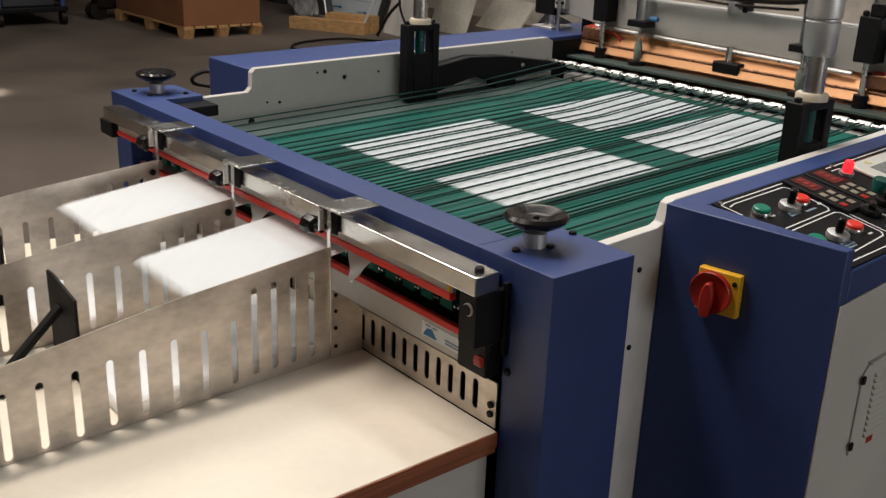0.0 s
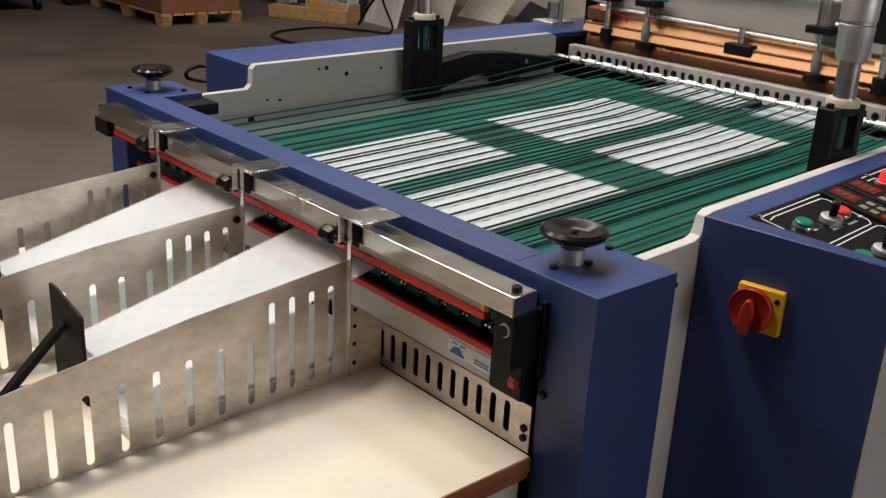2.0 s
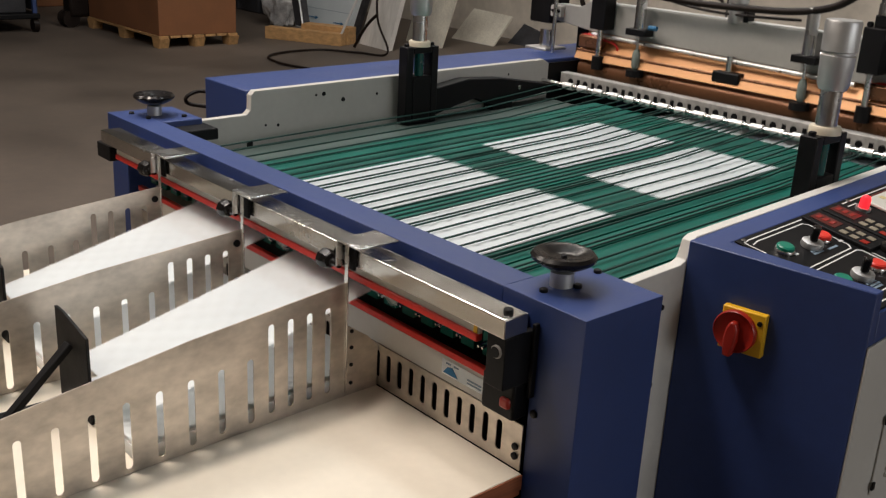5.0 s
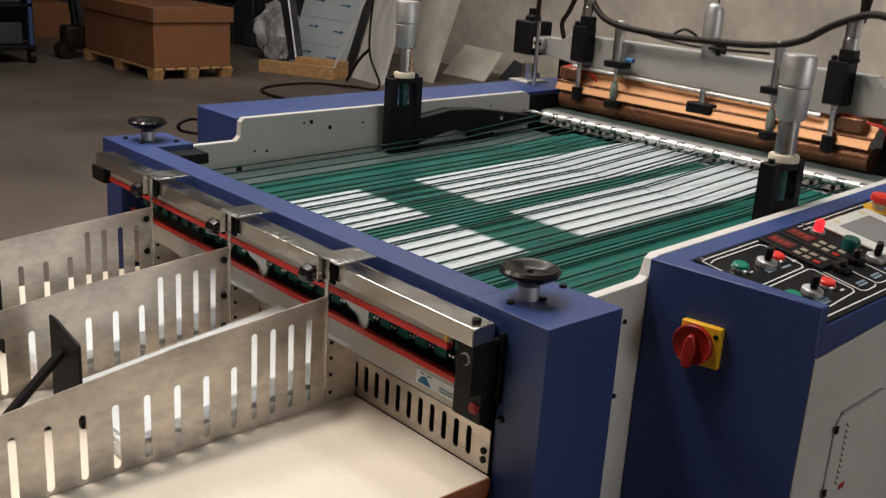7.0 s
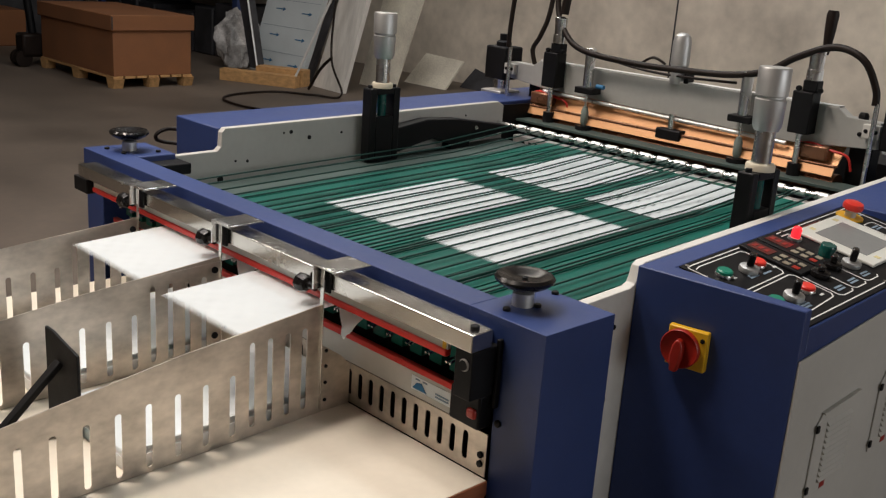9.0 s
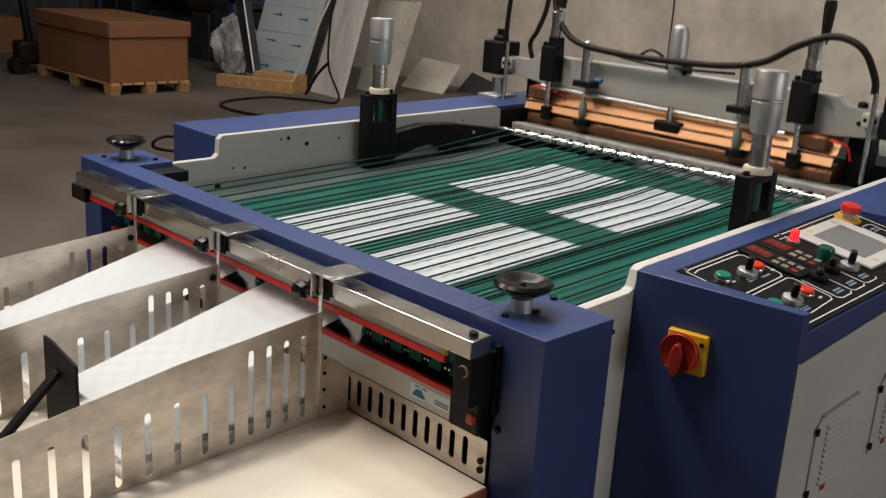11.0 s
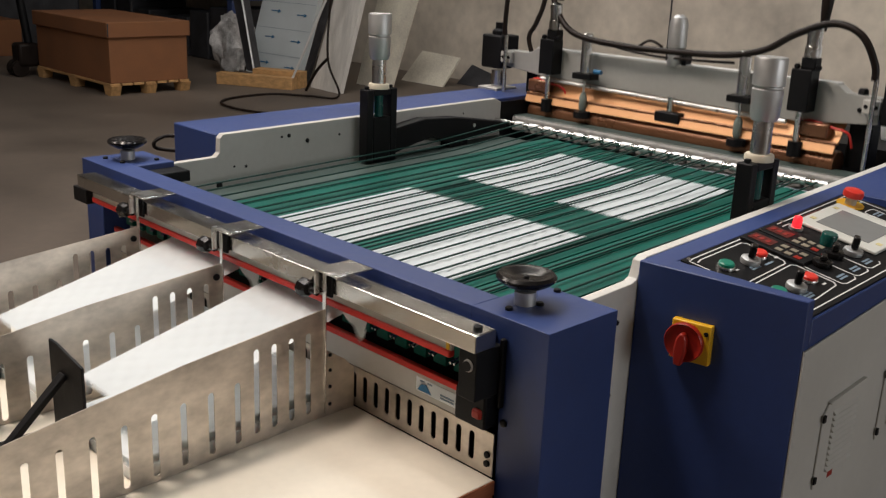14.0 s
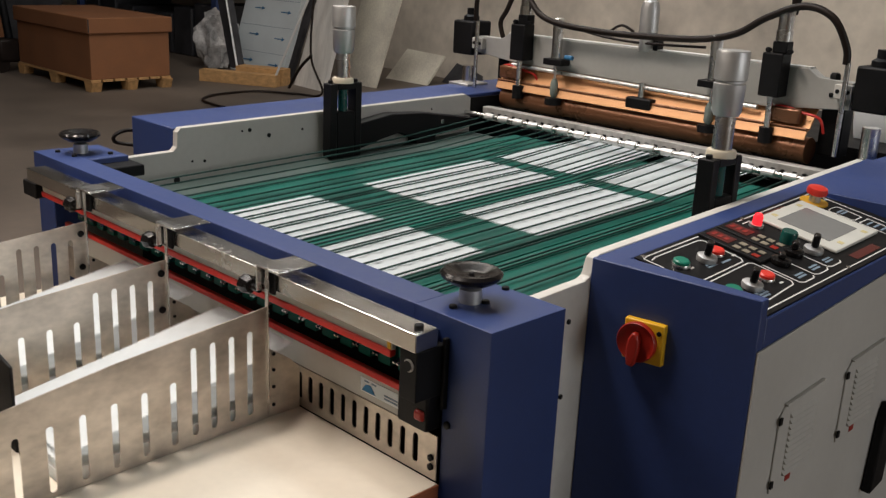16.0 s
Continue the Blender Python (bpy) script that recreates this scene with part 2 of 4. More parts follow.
def slotted(bm, length, low, top, slots, thick):
    """An upright plate in local x (0..length) and z, y 0..thick; top(u) gives the upper edge; slots: (u, half width, z0, z1)."""
    def strip(poly):
        a = [bm.verts.new((u, 0, z)) for u, z in poly]
        b = [bm.verts.new((u, thick, z)) for u, z in poly]
        bm.faces.new(a)
        bm.faces.new(list(reversed(b)))
        for k in range(len(a)):
            q = (k + 1) % len(a)
            bm.faces.new((a[q], a[k], b[k], b[q]))
    u = 0.0
    for c, h, z0, z1 in sorted(slots):
        if c - h > u:
            strip([(u, low), (c - h, low), (c - h, top(c - h)), (u, top(u))])
        arc = [(c + h * math.cos(math.pi * k / 6), math.sin(math.pi * k / 6) * h) for k in range(7)]
        strip([(c - h, low), (c + h, low)] + [(x, z0 + h - s) for x, s in arc])
        strip([(x, z1 - h + s) for x, s in arc] + [(c - h, top(c - h)), (c + h, top(c + h))])
        u = c + h
    strip([(u, low), (length, low), (length, top(length)), (u, top(u))])
    bmesh.ops.remove_doubles(bm, verts=bm.verts, dist=0.00001)


def bolt(parent, m, r=0.006, h=0.005, mat=DARK, name="bolt"):
    return turned(name, [(r, 0), (r, h * 0.8), (r * 0.8, h)], m, mat, parent, n=10)


# ---- the hall ----
def hall():
    bm = bmesh.new()
    box(bm, -16, 8, -9, 7.2, -0.1, 0)
    tagged(mesh("floor", bm, FLOOR), "worn dark concrete floor with stains", "floor", kind="structure")
    for name, d in (("wall_north", (-16, 8, 7.2, 7.4, 0, 6)), ("wall_west", (-16.2, -16, -9, 7.4, 0, 6)),
                    ("wall_south", (-16, 8, -9.2, -9, 0, 6)), ("wall_east", (8, 8.2, -9.2, 7.4, 0, 6))):
        bm = bmesh.new()
        box(bm, *d)
        tagged(mesh(name, bm, WALL), "stained beige plaster hall wall", "wall", kind="structure")
    bm = bmesh.new()
    box(bm, -4.572, -4.555, 7.1965, 7.2, 0.0, 6.0)
    tagged(mesh("trim", bm, SHADE), "dark open joint in the hall wall", "joint", kind="structure")
    bm = bmesh.new()
    box(bm, -16.2, 8.2, -9.2, 7.4, 6, 6.15)
    tagged(mesh("ceiling", bm, ROOF), "plain grey hall roof", "ceiling", kind="structure")


hall()


# ---- sheet cutting machine ----
P = 0.6032          # seconds a cut
PITCH, SHEET_L = 0.565, 0.405
SPEED = PITCH / P


def belt_z(y):
    return 0.859 + 0.032 * y


def top_z(y):
    return 0.945 + 0.045 * y


def panel_z(x, y):
    """The sloping control desk."""
    return top_z(y) - 0.002 - 0.172 * max(0.0, x + 0.03)


def up(x, y, z):
    return Matrix.Translation((x, y, z))


def handwheel(parent, x, y, z, k):
    """k: its size against a wheel 106 mm across."""
    wheel = turned("handwheel", [(r * k, 0.022 + (h - 0.026) * k) for r, h in ((0.012, 0.026), (0.016, 0.030), (0.030, 0.033), (0.045, 0.041), (0.052, 0.047), (0.053, 0.052),
                                 (0.048, 0.057), (0.036, 0.056), (0.024, 0.050), (0.008, 0.049))], up(x, y, z), PLASTIC, parent, "glossy black dished handwheel", 32)
    turned("collar", [(0.019 * k, 0.0), (0.019 * k, 0.021), (0.014 * k, 0.023)], up(x, y, z), ALU, wheel, "bright steel collar")
    bolt(wheel, up(x, y, z + 0.022 + 0.023 * k), 0.005 * k, 0.003)


machine = thing("sheet_cutter", "blue and pale grey sheet cutting machine with green conveyor belts", "machine")


def frame_parts():
    bm = bmesh.new()
    box(bm, -1.45, -0.1516, 0, 0.062, 0.872, 0.93)
    part("crossbeam", bm, BLUE, machine, "long blue enamelled crossbeam", 0.001)
    cube("beam_end_pad", (-1.45, -1.30, 0.0635, 0.16, 0.872, 0.9295), BLUE, machine, bevel=0.003)
    cube("column", (-1.448, -1.365, 0.004, 0.14, 0.0, 0.8715), BLUE, machine, "blue column under the beam end", 0.003)
    bm = bmesh.new()
    prism(bm, [(-0.086, 0.0), (0.0, 0.0), (0.0, 0.93), (-0.1515, 0.93), (-0.1515, 0.872), (-0.086, 0.872)], "y", 0.0, 0.16)
    part("column", bm, BLUE, machine, "tall blue column of the delivery end", 0.001)
    handwheel(machine, -0.107, 0.069, 0.93, 0.88)
    handwheel(machine, -1.378, 0.081, 0.93, 0.87)
    for x, y in ((-0.104, 0.030), (-0.112, 0.152), (-0.088, 0.082), (-1.41, 0.04), (-1.345, 0.05), (-1.33, 0.13)):
        bolt(machine, up(x, y, 0.93), 0.006, 0.005)
    bolt(machine, pose(-0.074, 0.0, 0.765, 90), 0.006, 0.004)
    # slide shoe behind the far handwheel
    cube("slide_shoe", (-1.32, -1.245, 0.07, 0.17, 0.890, 0.916), DARK, machine, "black steel slide shoe", 0.003)
    # far side plate
    bm = bmesh.new()
    prism(bm, [(0.063, 0.30), (1.34, 0.30), (1.34, 0.978), (1.315, 0.990), (0.315, 0.974), (0.305, 0.964), (0.303, 0.928), (0.292, 0.918), (0.063, 0.914)], "x", -1.35, -1.33)
    part("side_plate", bm, GREY, machine, "pale grey side plate with a cut step", 0.0015)
    bm = bmesh.new()
    prism(bm, [(0.303, 0.60), (2.4, 0.60), (2.4, 0.998), (0.303, 0.972)], "x", -1.552, -1.3505)
    part("side_cover", bm, BLUE, machine, "long blue side cover", 0.003)
    cube("side_cover_foot", (-1.54, -1.36, 0.32, 2.38, 0.0, 0.5995), BLUE, machine)
    # black discs stand in for the shade inside the plate's holes
    for y, z, r in ((0.575, 0.932, 0.006), (0.515, 0.951, 0.0055), (0.492, 0.950, 0.003), (0.684, 0.938, 0.0035), (0.38, 0.885, 0.004), (0.345, 0.888, 0.003), (1.17, 0.955, 0.003),
                    (0.30, 0.845, 0.009)):
        bolt(machine, pose(-1.3305, y, z, 0, 90, 0), r, 0.002, DARK, "bolt_hole")
    # near side plate
    bm = bmesh.new()
    prism(bm, [(0.161, 0.25), (1.34, 0.25), (1.34, 1.002), (0.34, 0.961), (0.328, 0.955), (0.322, 0.935), (0.318, 0.926), (0.305, 0.921), (0.161, 0.915)], "x", -0.096, -0.0765)
    part("side_plate", bm, EDGE, machine, "cream-edged grey side plate", 0.0015)
    for y, z in ((0.19, 0.86), (0.19, 0.80), (0.19, 0.64), (0.27, 0.86), (0.265, 0.73)):
        bolt(machine, pose(-0.0765, y, z, 0, 90, 0), 0.0045, 0.003)
    # bed under the belts
    bm = bmesh.new()
    prism(bm, [(0.07, 0.80), (1.33, 0.80), (1.33, belt_z(1.33) - 0.028), (0.07, belt_z(0.07) - 0.028)], "x", -1.329, -0.097)
    part("bed", bm, BED, machine, "dull dark grey machine bed")
    cube("side_liner", (-1.350, -1.341, 1.345, 1.6995, 0.80, 0.975), DARK, machine)
    cube("knife_plate", (-1.3405, -0.0965, 1.416, 1.504, 0.921, 0.929), BED, machine, "dull dark plate before the knife", 0.001)
    cube("rear_bed", (-1.3545, -0.0965, 1.70, 2.3, 0.832, 0.962), DARK, machine, "black bed under the knife")
    cube("under_body", (-1.3295, -0.0965, 0.2, 2.3, 0.02, 0.7995), DARK, machine)


def belts():
    a, b = 0.066, 1.30
    centres = [-1.085 + 0.0385 * k for k in range(26)]
    for k, x in enumerate(centres):
        bm = bmesh.new()
        w = 0.0165
        prism(bm, [(a, belt_z(a) - 0.006), (b, belt_z(b) - 0.006), (b, belt_z(b)), (a, belt_z(a))], "x", x - w, x + w)
        part("belt", bm, BELT, machine, "flat green conveyor belt" if k == 0 else "")
    # cords above the sheets, at uneven spacing, rising to the rear bar
    spots = [-1.262, -1.212, -1.150, -1.098, -1.055, -1.0, -0.962, -0.932, -0.898, -0.862, -0.846, -0.806, -0.772, -0.758, -0.718, -0.684, -0.662,
             -0.642, -0.622, -0.604, -0.572, -0.560, -0.520, -0.476, -0.432, -0.392, -0.365, -0.352, -0.305, -0.292, -0.245, -0.205, -0.160]
    for k, x in enumerate(spots):
        bm = bmesh.new()
        lift = 0.0072 if k > 3 else 0.004
        rod(bm, (x, 0.063, belt_z(0.063) + lift), (x, 0.95, belt_z(0.95) + lift), 0.0020, 6)
        rod(bm, (x, 0.95, belt_z(0.95) + lift), (x, 1.31, 0.927), 0.0020, 6)
        part("cord", bm, CORD, machine, "thin dark hold-down cord" if k == 0 else "")
    # the cord bar, which lifts a little at each cut
    bm = bmesh.new()
    rod(bm, (-1.3285, 1.318, 0.922), (-0.15, 1.318, 0.922), 0.0075, 14)
    bar = part("cord_bar", bm, CHROME, machine, "bright ground steel cord bar")
    for k in range(20):
        bm = bmesh.new()
        x = -1.24 + 0.058 * k
        rod(bm, (x, 1.318, 0.922), (x + 0.034, 1.318, 0.922), 0.0105, 14)
        part("cord_pulley", bm, ROD, bar)
    z = belt_z(1.34)
    for y, dz, r in ((1.445, -0.004, 0.009),):
        bm = bmesh.new()
        rod(bm, (-1.345, y, z + dz), (-0.15, y, z + dz), r, 14)
        part("rod", bm, CHROME, machine, "bright ground steel rod")


def lips():
    # bright rail along the delivery end
    cube("rail", (-1.345, -0.083, -0.062, -0.018, 0.889, 0.917), POLISH, machine, "bright ground steel rail", 0.0015)
    cube("rail_spacer", (-1.30, -0.10, -0.0175, -0.0005, 0.888, 0.905), BLUE, machine)
    cube("end_block", (-1.365, -1.30, -0.064, -0.001, 0.855, 0.8885), DARK, machine, bevel=0.002)
    bm = bmesh.new()
    box(bm, -0.118, -0.083, -0.058, -0.0008, 0.812, 0.8885)
    # black bar standing in for the shade to the right of the block
    box(bm, -0.0828, -0.076, -0.010, -0.0008, 0.790, 0.900)
    part("end_block", bm, DARK, machine, "black steel end block with a ring, and a bar for the shade beside it", 0.0015)
    ring_cap = turned("ring", [(0.0095, 0), (0.0095, 0.002), (0.008, 0.003)], pose(-0.098, -0.058, 0.866, 90), CASTING, machine)
    turned("ring_centre", [(0.0078, 0.0032), (0.0078, 0.0040), (0.006, 0.0040)], pose(-0.098, -0.058, 0.866, 90), DARK, ring_cap)
    cube("catch", (-0.110, -0.092, -0.036, -0.012, 0.772, 0.788), SWRED, machine, "small red catch", 0.004)
    cube("catch_block", (-0.150, -0.087, -0.030, -0.0008, 0.755, 0.8115), DARK, machine, bevel=0.004)
    bolt(machine, up(-0.10, -0.040, 0.917), 0.007, 0.006)
    cube("upper_lip", (-1.29, -0.140, -0.052, -0.046, 0.8737, 0.8885), GREY, machine, "grey upper exit lip")
    cube("upper_lip_edge", (-1.29, -0.1405, -0.056, -0.044, 0.8625, 0.8735), RED, machine, "red rubber lip edge", 0.002)
    bm = bmesh.new()
    prism(bm, [(-0.0035, 0.7425), (-0.001, 0.7425), (-0.001, 0.785), (-0.0035, 0.785)], "x", -1.29, -0.165)
    part("lower_lip", bm, GREY, machine, "grey lower exit lip")
    cube("lower_lip_edge", (-1.29, -0.165, -0.008, 0.003, 0.7855, 0.797), RED, machine, "red rubber lip edge", 0.002)
    # sticker with unreadable print
    st = cube("sticker", (-0.262, -0.167, -0.0052, -0.0042, 0.754, 0.778), PAPER, machine, "white sticker with a blue print")
    bm = bmesh.new()
    prism(bm, [(-0.258, 0.757), (-0.226, 0.757), (-0.238, 0.770), (-0.249, 0.768)], "y", -0.0062, -0.0054)
    part("print", bm, INK, st)
    for x, z in ((-0.252, 0.774), (-0.235, 0.774), (-0.205, 0.765), (-0.205, 0.760)):
        cube("print", (x, x + 0.010 if z > 0.77 else x + 0.03, -0.0062, -0.0054, z - 0.0012, z + 0.0012), TEXTGREY, st)
    cube("sticker", (-0.150, -0.143, -0.0535, -0.0522, 0.874, 0.886), YELLOW, machine, "tiny yellow sticker")
    # black slab put in for the shade between the lips, with guide pins
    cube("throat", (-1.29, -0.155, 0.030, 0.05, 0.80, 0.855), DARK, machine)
    for k in range(24):
        x = -1.25 + 0.0465 * k
        bm = bmesh.new()
        rod(bm, (x, 0.0115, 0.835), (x, -0.012, 0.830), 0.0022, 6)
        rod(bm, (x + 0.008, 0.0115, 0.835), (x + 0.008, -0.012, 0.830), 0.0022, 6)
        part("guide_pin", bm, CHROME, machine)
    for k in range(24):
        x = -1.265 + 0.0465 * k
        cube("nose_belt", (x, x + 0.028, 0.012, 0.0295, 0.806, 0.850), BELT, machine)
    # slotted back stop of the tray
    bm = bmesh.new()
    slotted(bm, 1.20, 0.6702, lambda u: 0.742, [(0.045 + 0.0285 * k, 0.0058, 0.684, 0.732) for k in range(39)], 0.002)
    ob = part("back_stop", bm, STEEL, machine, "slotted stainless steel back stop")
    ob.matrix_local = pose(-0.0875, -0.004, 0, 0, 0, 180)
    for z in (0.705, 0.690):
        bolt(machine, pose(-0.098, -0.006, z, 90), 0.0055, 0.004)


def lift_bracket(x, y):
    """A black yoke with a bright column and a two-step knob."""
    z = 0.90
    bm = bmesh.new()
    box(bm, x - 0.018, x + 0.018, y - 0.054, y - 0.031, z - 0.04, 1.062)
    box(bm, x - 0.018, x + 0.018, y + 0.031, y + 0.054, z - 0.04, 1.062)
    box(bm, x - 0.018, x + 0.018, y - 0.0309, y + 0.0309, z - 0.04, 0.985)
    box(bm, x - 0.018, x + 0.018, y - 0.0309, y + 0.0309, 1.045, 1.062)
    yoke = part("yoke", bm, DARK, machine, "black steel yoke", 0.003)
    turned("screw", [(0.013, 0.985), (0.013, 1.0445)], up(x, y, 0), TEAL, yoke)
    turned("column", [(0.0195, 1.062), (0.0195, 1.16)], up(x, y, 0), CHROME, yoke, "bright steel column")
    turned("washer", [(0.029, 1.062), (0.029, 1.073), (0.027, 1.076)], up(x, y, 0), NYLON, yoke)
    turned("knob", [(0.024, 1.142), (0.0285, 1.152), (0.0305, 1.203), (0.0275, 1.205), (0.0275, 1.209), (0.0315, 1.211), (0.0320, 1.261), (0.030, 1.265)], up(x, y, 0), ALU, yoke, "turned aluminium knob", 32)
    for dy in (-0.043, 0.043):
        bolt(yoke, up(x, y + dy, 1.062), 0.007, 0.008)
    return yoke


def side_arms():
    lift_bracket(-1.29, 0.79)
    bm = bmesh.new()
    prism(bm, [(0.78, 0.89), (0.86, 0.875), (0.93, 0.892), (1.00, 0.905), (1.07, 0.880), (1.07, 0.845), (1.15, 0.852), (1.15, 0.885), (1.32, 0.905), (1.32, 0.922), (1.10, 0.955), (0.97, 0.962), (0.85, 0.945), (0.78, 0.95)], "x", -1.325, -1.285)
    part("arm", bm, DARK, machine, "curved black steel arm", 0.003)
    for y, z in ((0.80, 0.90), (1.17, 0.925)):
        bolt(machine, pose(-1.285, y, z, 0, 90), 0.007, 0.006, CHROME)
    lift_bracket(-0.135, 0.79)


bridge = tagged(new("knife_bridge"), "grey knife bridge with air cylinders and hose")


def knife_bridge():
    """Moves up and down with every cut."""
    bridge.parent = machine
    y = 1.50
    bm = bmesh.new()
    prism(bm, [(-1.46, 1.047), (-1.30, 1.030), (-0.42, 1.013), (-0.20, 1.033), (-0.20, 1.100), (-0.29, 1.104), (-0.315, 1.122), (-1.33, 1.118), (-1.36, 1.100), (-1.46, 1.100)], "y", y, y + 0.035)
    part("bridge_beam", bm, BEAM, bridge, "dull grey steel bridge beam", 0.002)
    bm = bmesh.new()
    prism(bm, [(-1.33, 1.1183), (-0.316, 1.1223), (-0.316, 1.1258), (-1.33, 1.1218)], "y", y + 0.001, y + 0.034)
    # white print colour stands in for the strip's bright reflection
    part("beam_cap", bm, LINE, bridge, "ground strip along the beam, painted white for its sheen")
    # bronze sheet below the beam
    bm = bmesh.new()
    prism(bm, [(y + 0.040, 1.040), (y - 0.006, 0.975), (y - 0.018, 0.973), (y - 0.030, 0.948), (y - 0.026, 0.946), (y - 0.014, 0.969), (y - 0.002, 0.971), (y + 0.044, 1.038)], "x", -1.345, -0.29)
    sheet = part("blade_guard", bm, COPPER, bridge, "folded reflective bronze blade guard")
    bm = bmesh.new()
    rod(bm, (-1.345, y - 0.019, 0.973), (-0.29, y - 0.019, 0.973), 0.004, 10)
    part("fold", bm, ROLL, sheet, "dark fold of the guard")
    bm = bmesh.new()
    rod(bm, (-1.335, y + 0.012, 0.916), (-0.29, y + 0.012, 0.916), 0.034, 32)
    part("blade_roll", bm, ROLL, bridge, "dark bronze-coloured roll")
    bm = bmesh.new()
    rod(bm, (-1.30, y - 0.007, 1.024), (-0.44, y - 0.007, 1.008), 0.006, 10)
    part("bright_rod", bm, ROD, bridge)
    for x in (-1.285, -0.345):
        cube("guard_clip", (x - 0.055, x + 0.03, y - 0.024, y + 0.010, 0.980, 1.020), ROLL, bridge, bevel=0.006)
        tube("red_wire", [(x - 0.055, y - 0.004, 1.016), (x - 0.02, y - 0.010, 1.022), (x + 0.03, y - 0.008, 1.012), (x + 0.075, y - 0.002, 1.002), (x + 0.085, y + 0.01, 0.965)], 0.0035, RED, bridge, "thin red wire")
    for x in (-1.40, -0.285):
        cube("end_clamp", (x, x + 0.06, y + 0.036, y + 0.09, 0.905, 1.045), DARK, bridge, bevel=0.003)
    comb = cube("comb_bar", (-1.325, -0.12, 1.392, 1.424, 0.872, 0.912), COMB, bridge, "dull silver notched comb bar", 0.002)
    # raised black inserts stand in for the shade inside the comb's openings
    for k in range(40):
        x = -1.285 + 0.029 * k
        if k % 2:
            cube("notch", (x, x + 0.011, 1.3905, 1.3918, 0.876, 0.898), DARK, comb)
        else:
            turned("hole", [(0.0095, 0), (0.0095, 0.0014)], pose(x + 0.004, 1.3919, 0.889, 90), DARK, comb, n=14)
    # clamping cylinders with black blocks
    for x in (-1.25, -0.395):
        blk = cube("block", (x - 0.028, x + 0.028, y - 0.050, y - 0.001, 1.045, 1.155), DARK, bridge, "black cylinder block", 0.003)
        cube("block_cap", (x - 0.008, x + 0.032, y - 0.042, y - 0.008, 1.155, 1.185), DARK, blk, bevel=0.003)
        for dx in (-0.016, 0.042):
            bolt(blk, pose(x + dx, y - 0.038, 1.1615, 90), 0.007, 0.012)
        turned("air_cylinder", [(0.021, 1.185), (0.021, 1.212), (0.0185, 1.213), (0.0195, 1.245), (0.021, 1.262), (0.010, 1.268)], up(x + 0.012, y - 0.025, 0), CHROME, blk, "bright air cylinder")
        turned("piston", [(0.008, 0.965), (0.008, 1.045)], up(x, y - 0.03, 0), CHROME, blk)
        turned("foot", [(0.018, 0.925), (0.018, 0.965)], up(x, y - 0.03, 0), DARK, blk)
    # slim air cylinders with glass bowls
    for x in (-1.105, -0.566):
        cyl = turned("slim_cylinder", [(0.016, 1.065), (0.016, 1.170), (0.018, 1.172), (0.018, 1.182), (0.010, 1.186)], up(x, y - 0.03, 0), CHROME, bridge, "slim bright air cylinder")
        cube("valve", (x - 0.035, x + 0.035, y - 0.05, y - 0.005, 1.045, 1.064), DARK, cyl, bevel=0.002)
        bm = bmesh.new()
        rod(bm, (x + 0.035, y - 0.03, 1.072), (x + 0.062, y - 0.03, 1.072), 0.007, 10)
        part("fitting", bm, INK if x < -1 else CHROME, cyl, "blue hose fitting" if x < -1 else "bright hose fitting")
        turned("needle", [(0.004, 1.005), (0.004, 1.045)], up(x, y - 0.03, 0), CHROME, cyl)
        turned("bowl", [(0.006, 0.945), (0.012, 0.955), (0.012, 0.99), (0.006, 1.005)], up(x, y - 0.03, 0), GLASSY, cyl, "cloudy green bowl")
        turned("foot", [(0.026, 0.925), (0.026, 0.945)], up(x, y - 0.03, 0), DARK, cyl)
    # centre knob
    knob = turned("centre_knob", [(0.024, 1.115), (0.024, 1.165), (0.027, 1.168), (0.027, 1.235), (0.022, 1.252), (0.010, 1.260)], up(-0.815, y + 0.015, 0), ALU, bridge, "polished aluminium knob")
    cube("knob_clip", (-0.785, -0.77, y, y + 0.03, 1.12, 1.15), DARK, knob)
    blk = cube("middle_shoe", (-0.84, -0.755, y - 0.03, y + 0.03, 0.955, 0.985), DARK, bridge, "black middle shoe", 0.004)
    turned("stem", [(0.010, 0.985), (0.010, 1.028)], up(-0.80, y - 0.01, 0), CHROME, blk)
    # guide posts' nuts and thin vertical rods
    for x in (-1.515, -0.145):
        nut = cube("guide_block", (x - 0.045, x + 0.045, y - 0.02, y + 0.07, 1.035, 1.145), DARK, bridge, "black guide block", 0.006)
        turned("cap", [(0.026, 1.145), (0.026, 1.158), (0.016, 1.165), (0.016, 1.185)], up(x, y + 0.02, 0), DARK, nut)
    for x in (-1.448, -0.215):
        lug = cube("lug", (x - 0.022, x + 0.022, y - 0.02, y - 0.001, 1.06, 1.095), GREY, bridge, bevel=0.002)
        for dx in (-0.013, 0.013):
            bolt(lug, pose(x + dx, y - 0.02, 1.078, 90), 0.0055, 0.0015)
        bm = bmesh.new()
        rod(bm, (x + 0.008, y - 0.03, 0.92), (x + 0.008, y - 0.03, 1.15), 0.0065, 10)
        part("thin_rod", bm, CHROME, lug)
    for dx in (0.0, 0.03):
        bolt(bridge, pose(-0.25 + dx, y, 1.065, 90), 0.006, 0.004)
    turned("cap_nut", [(0.014, 1.098), (0.014, 1.112), (0.010, 1.118)], up(-0.255, y + 0.018, 0), DARK, bridge, n=6)
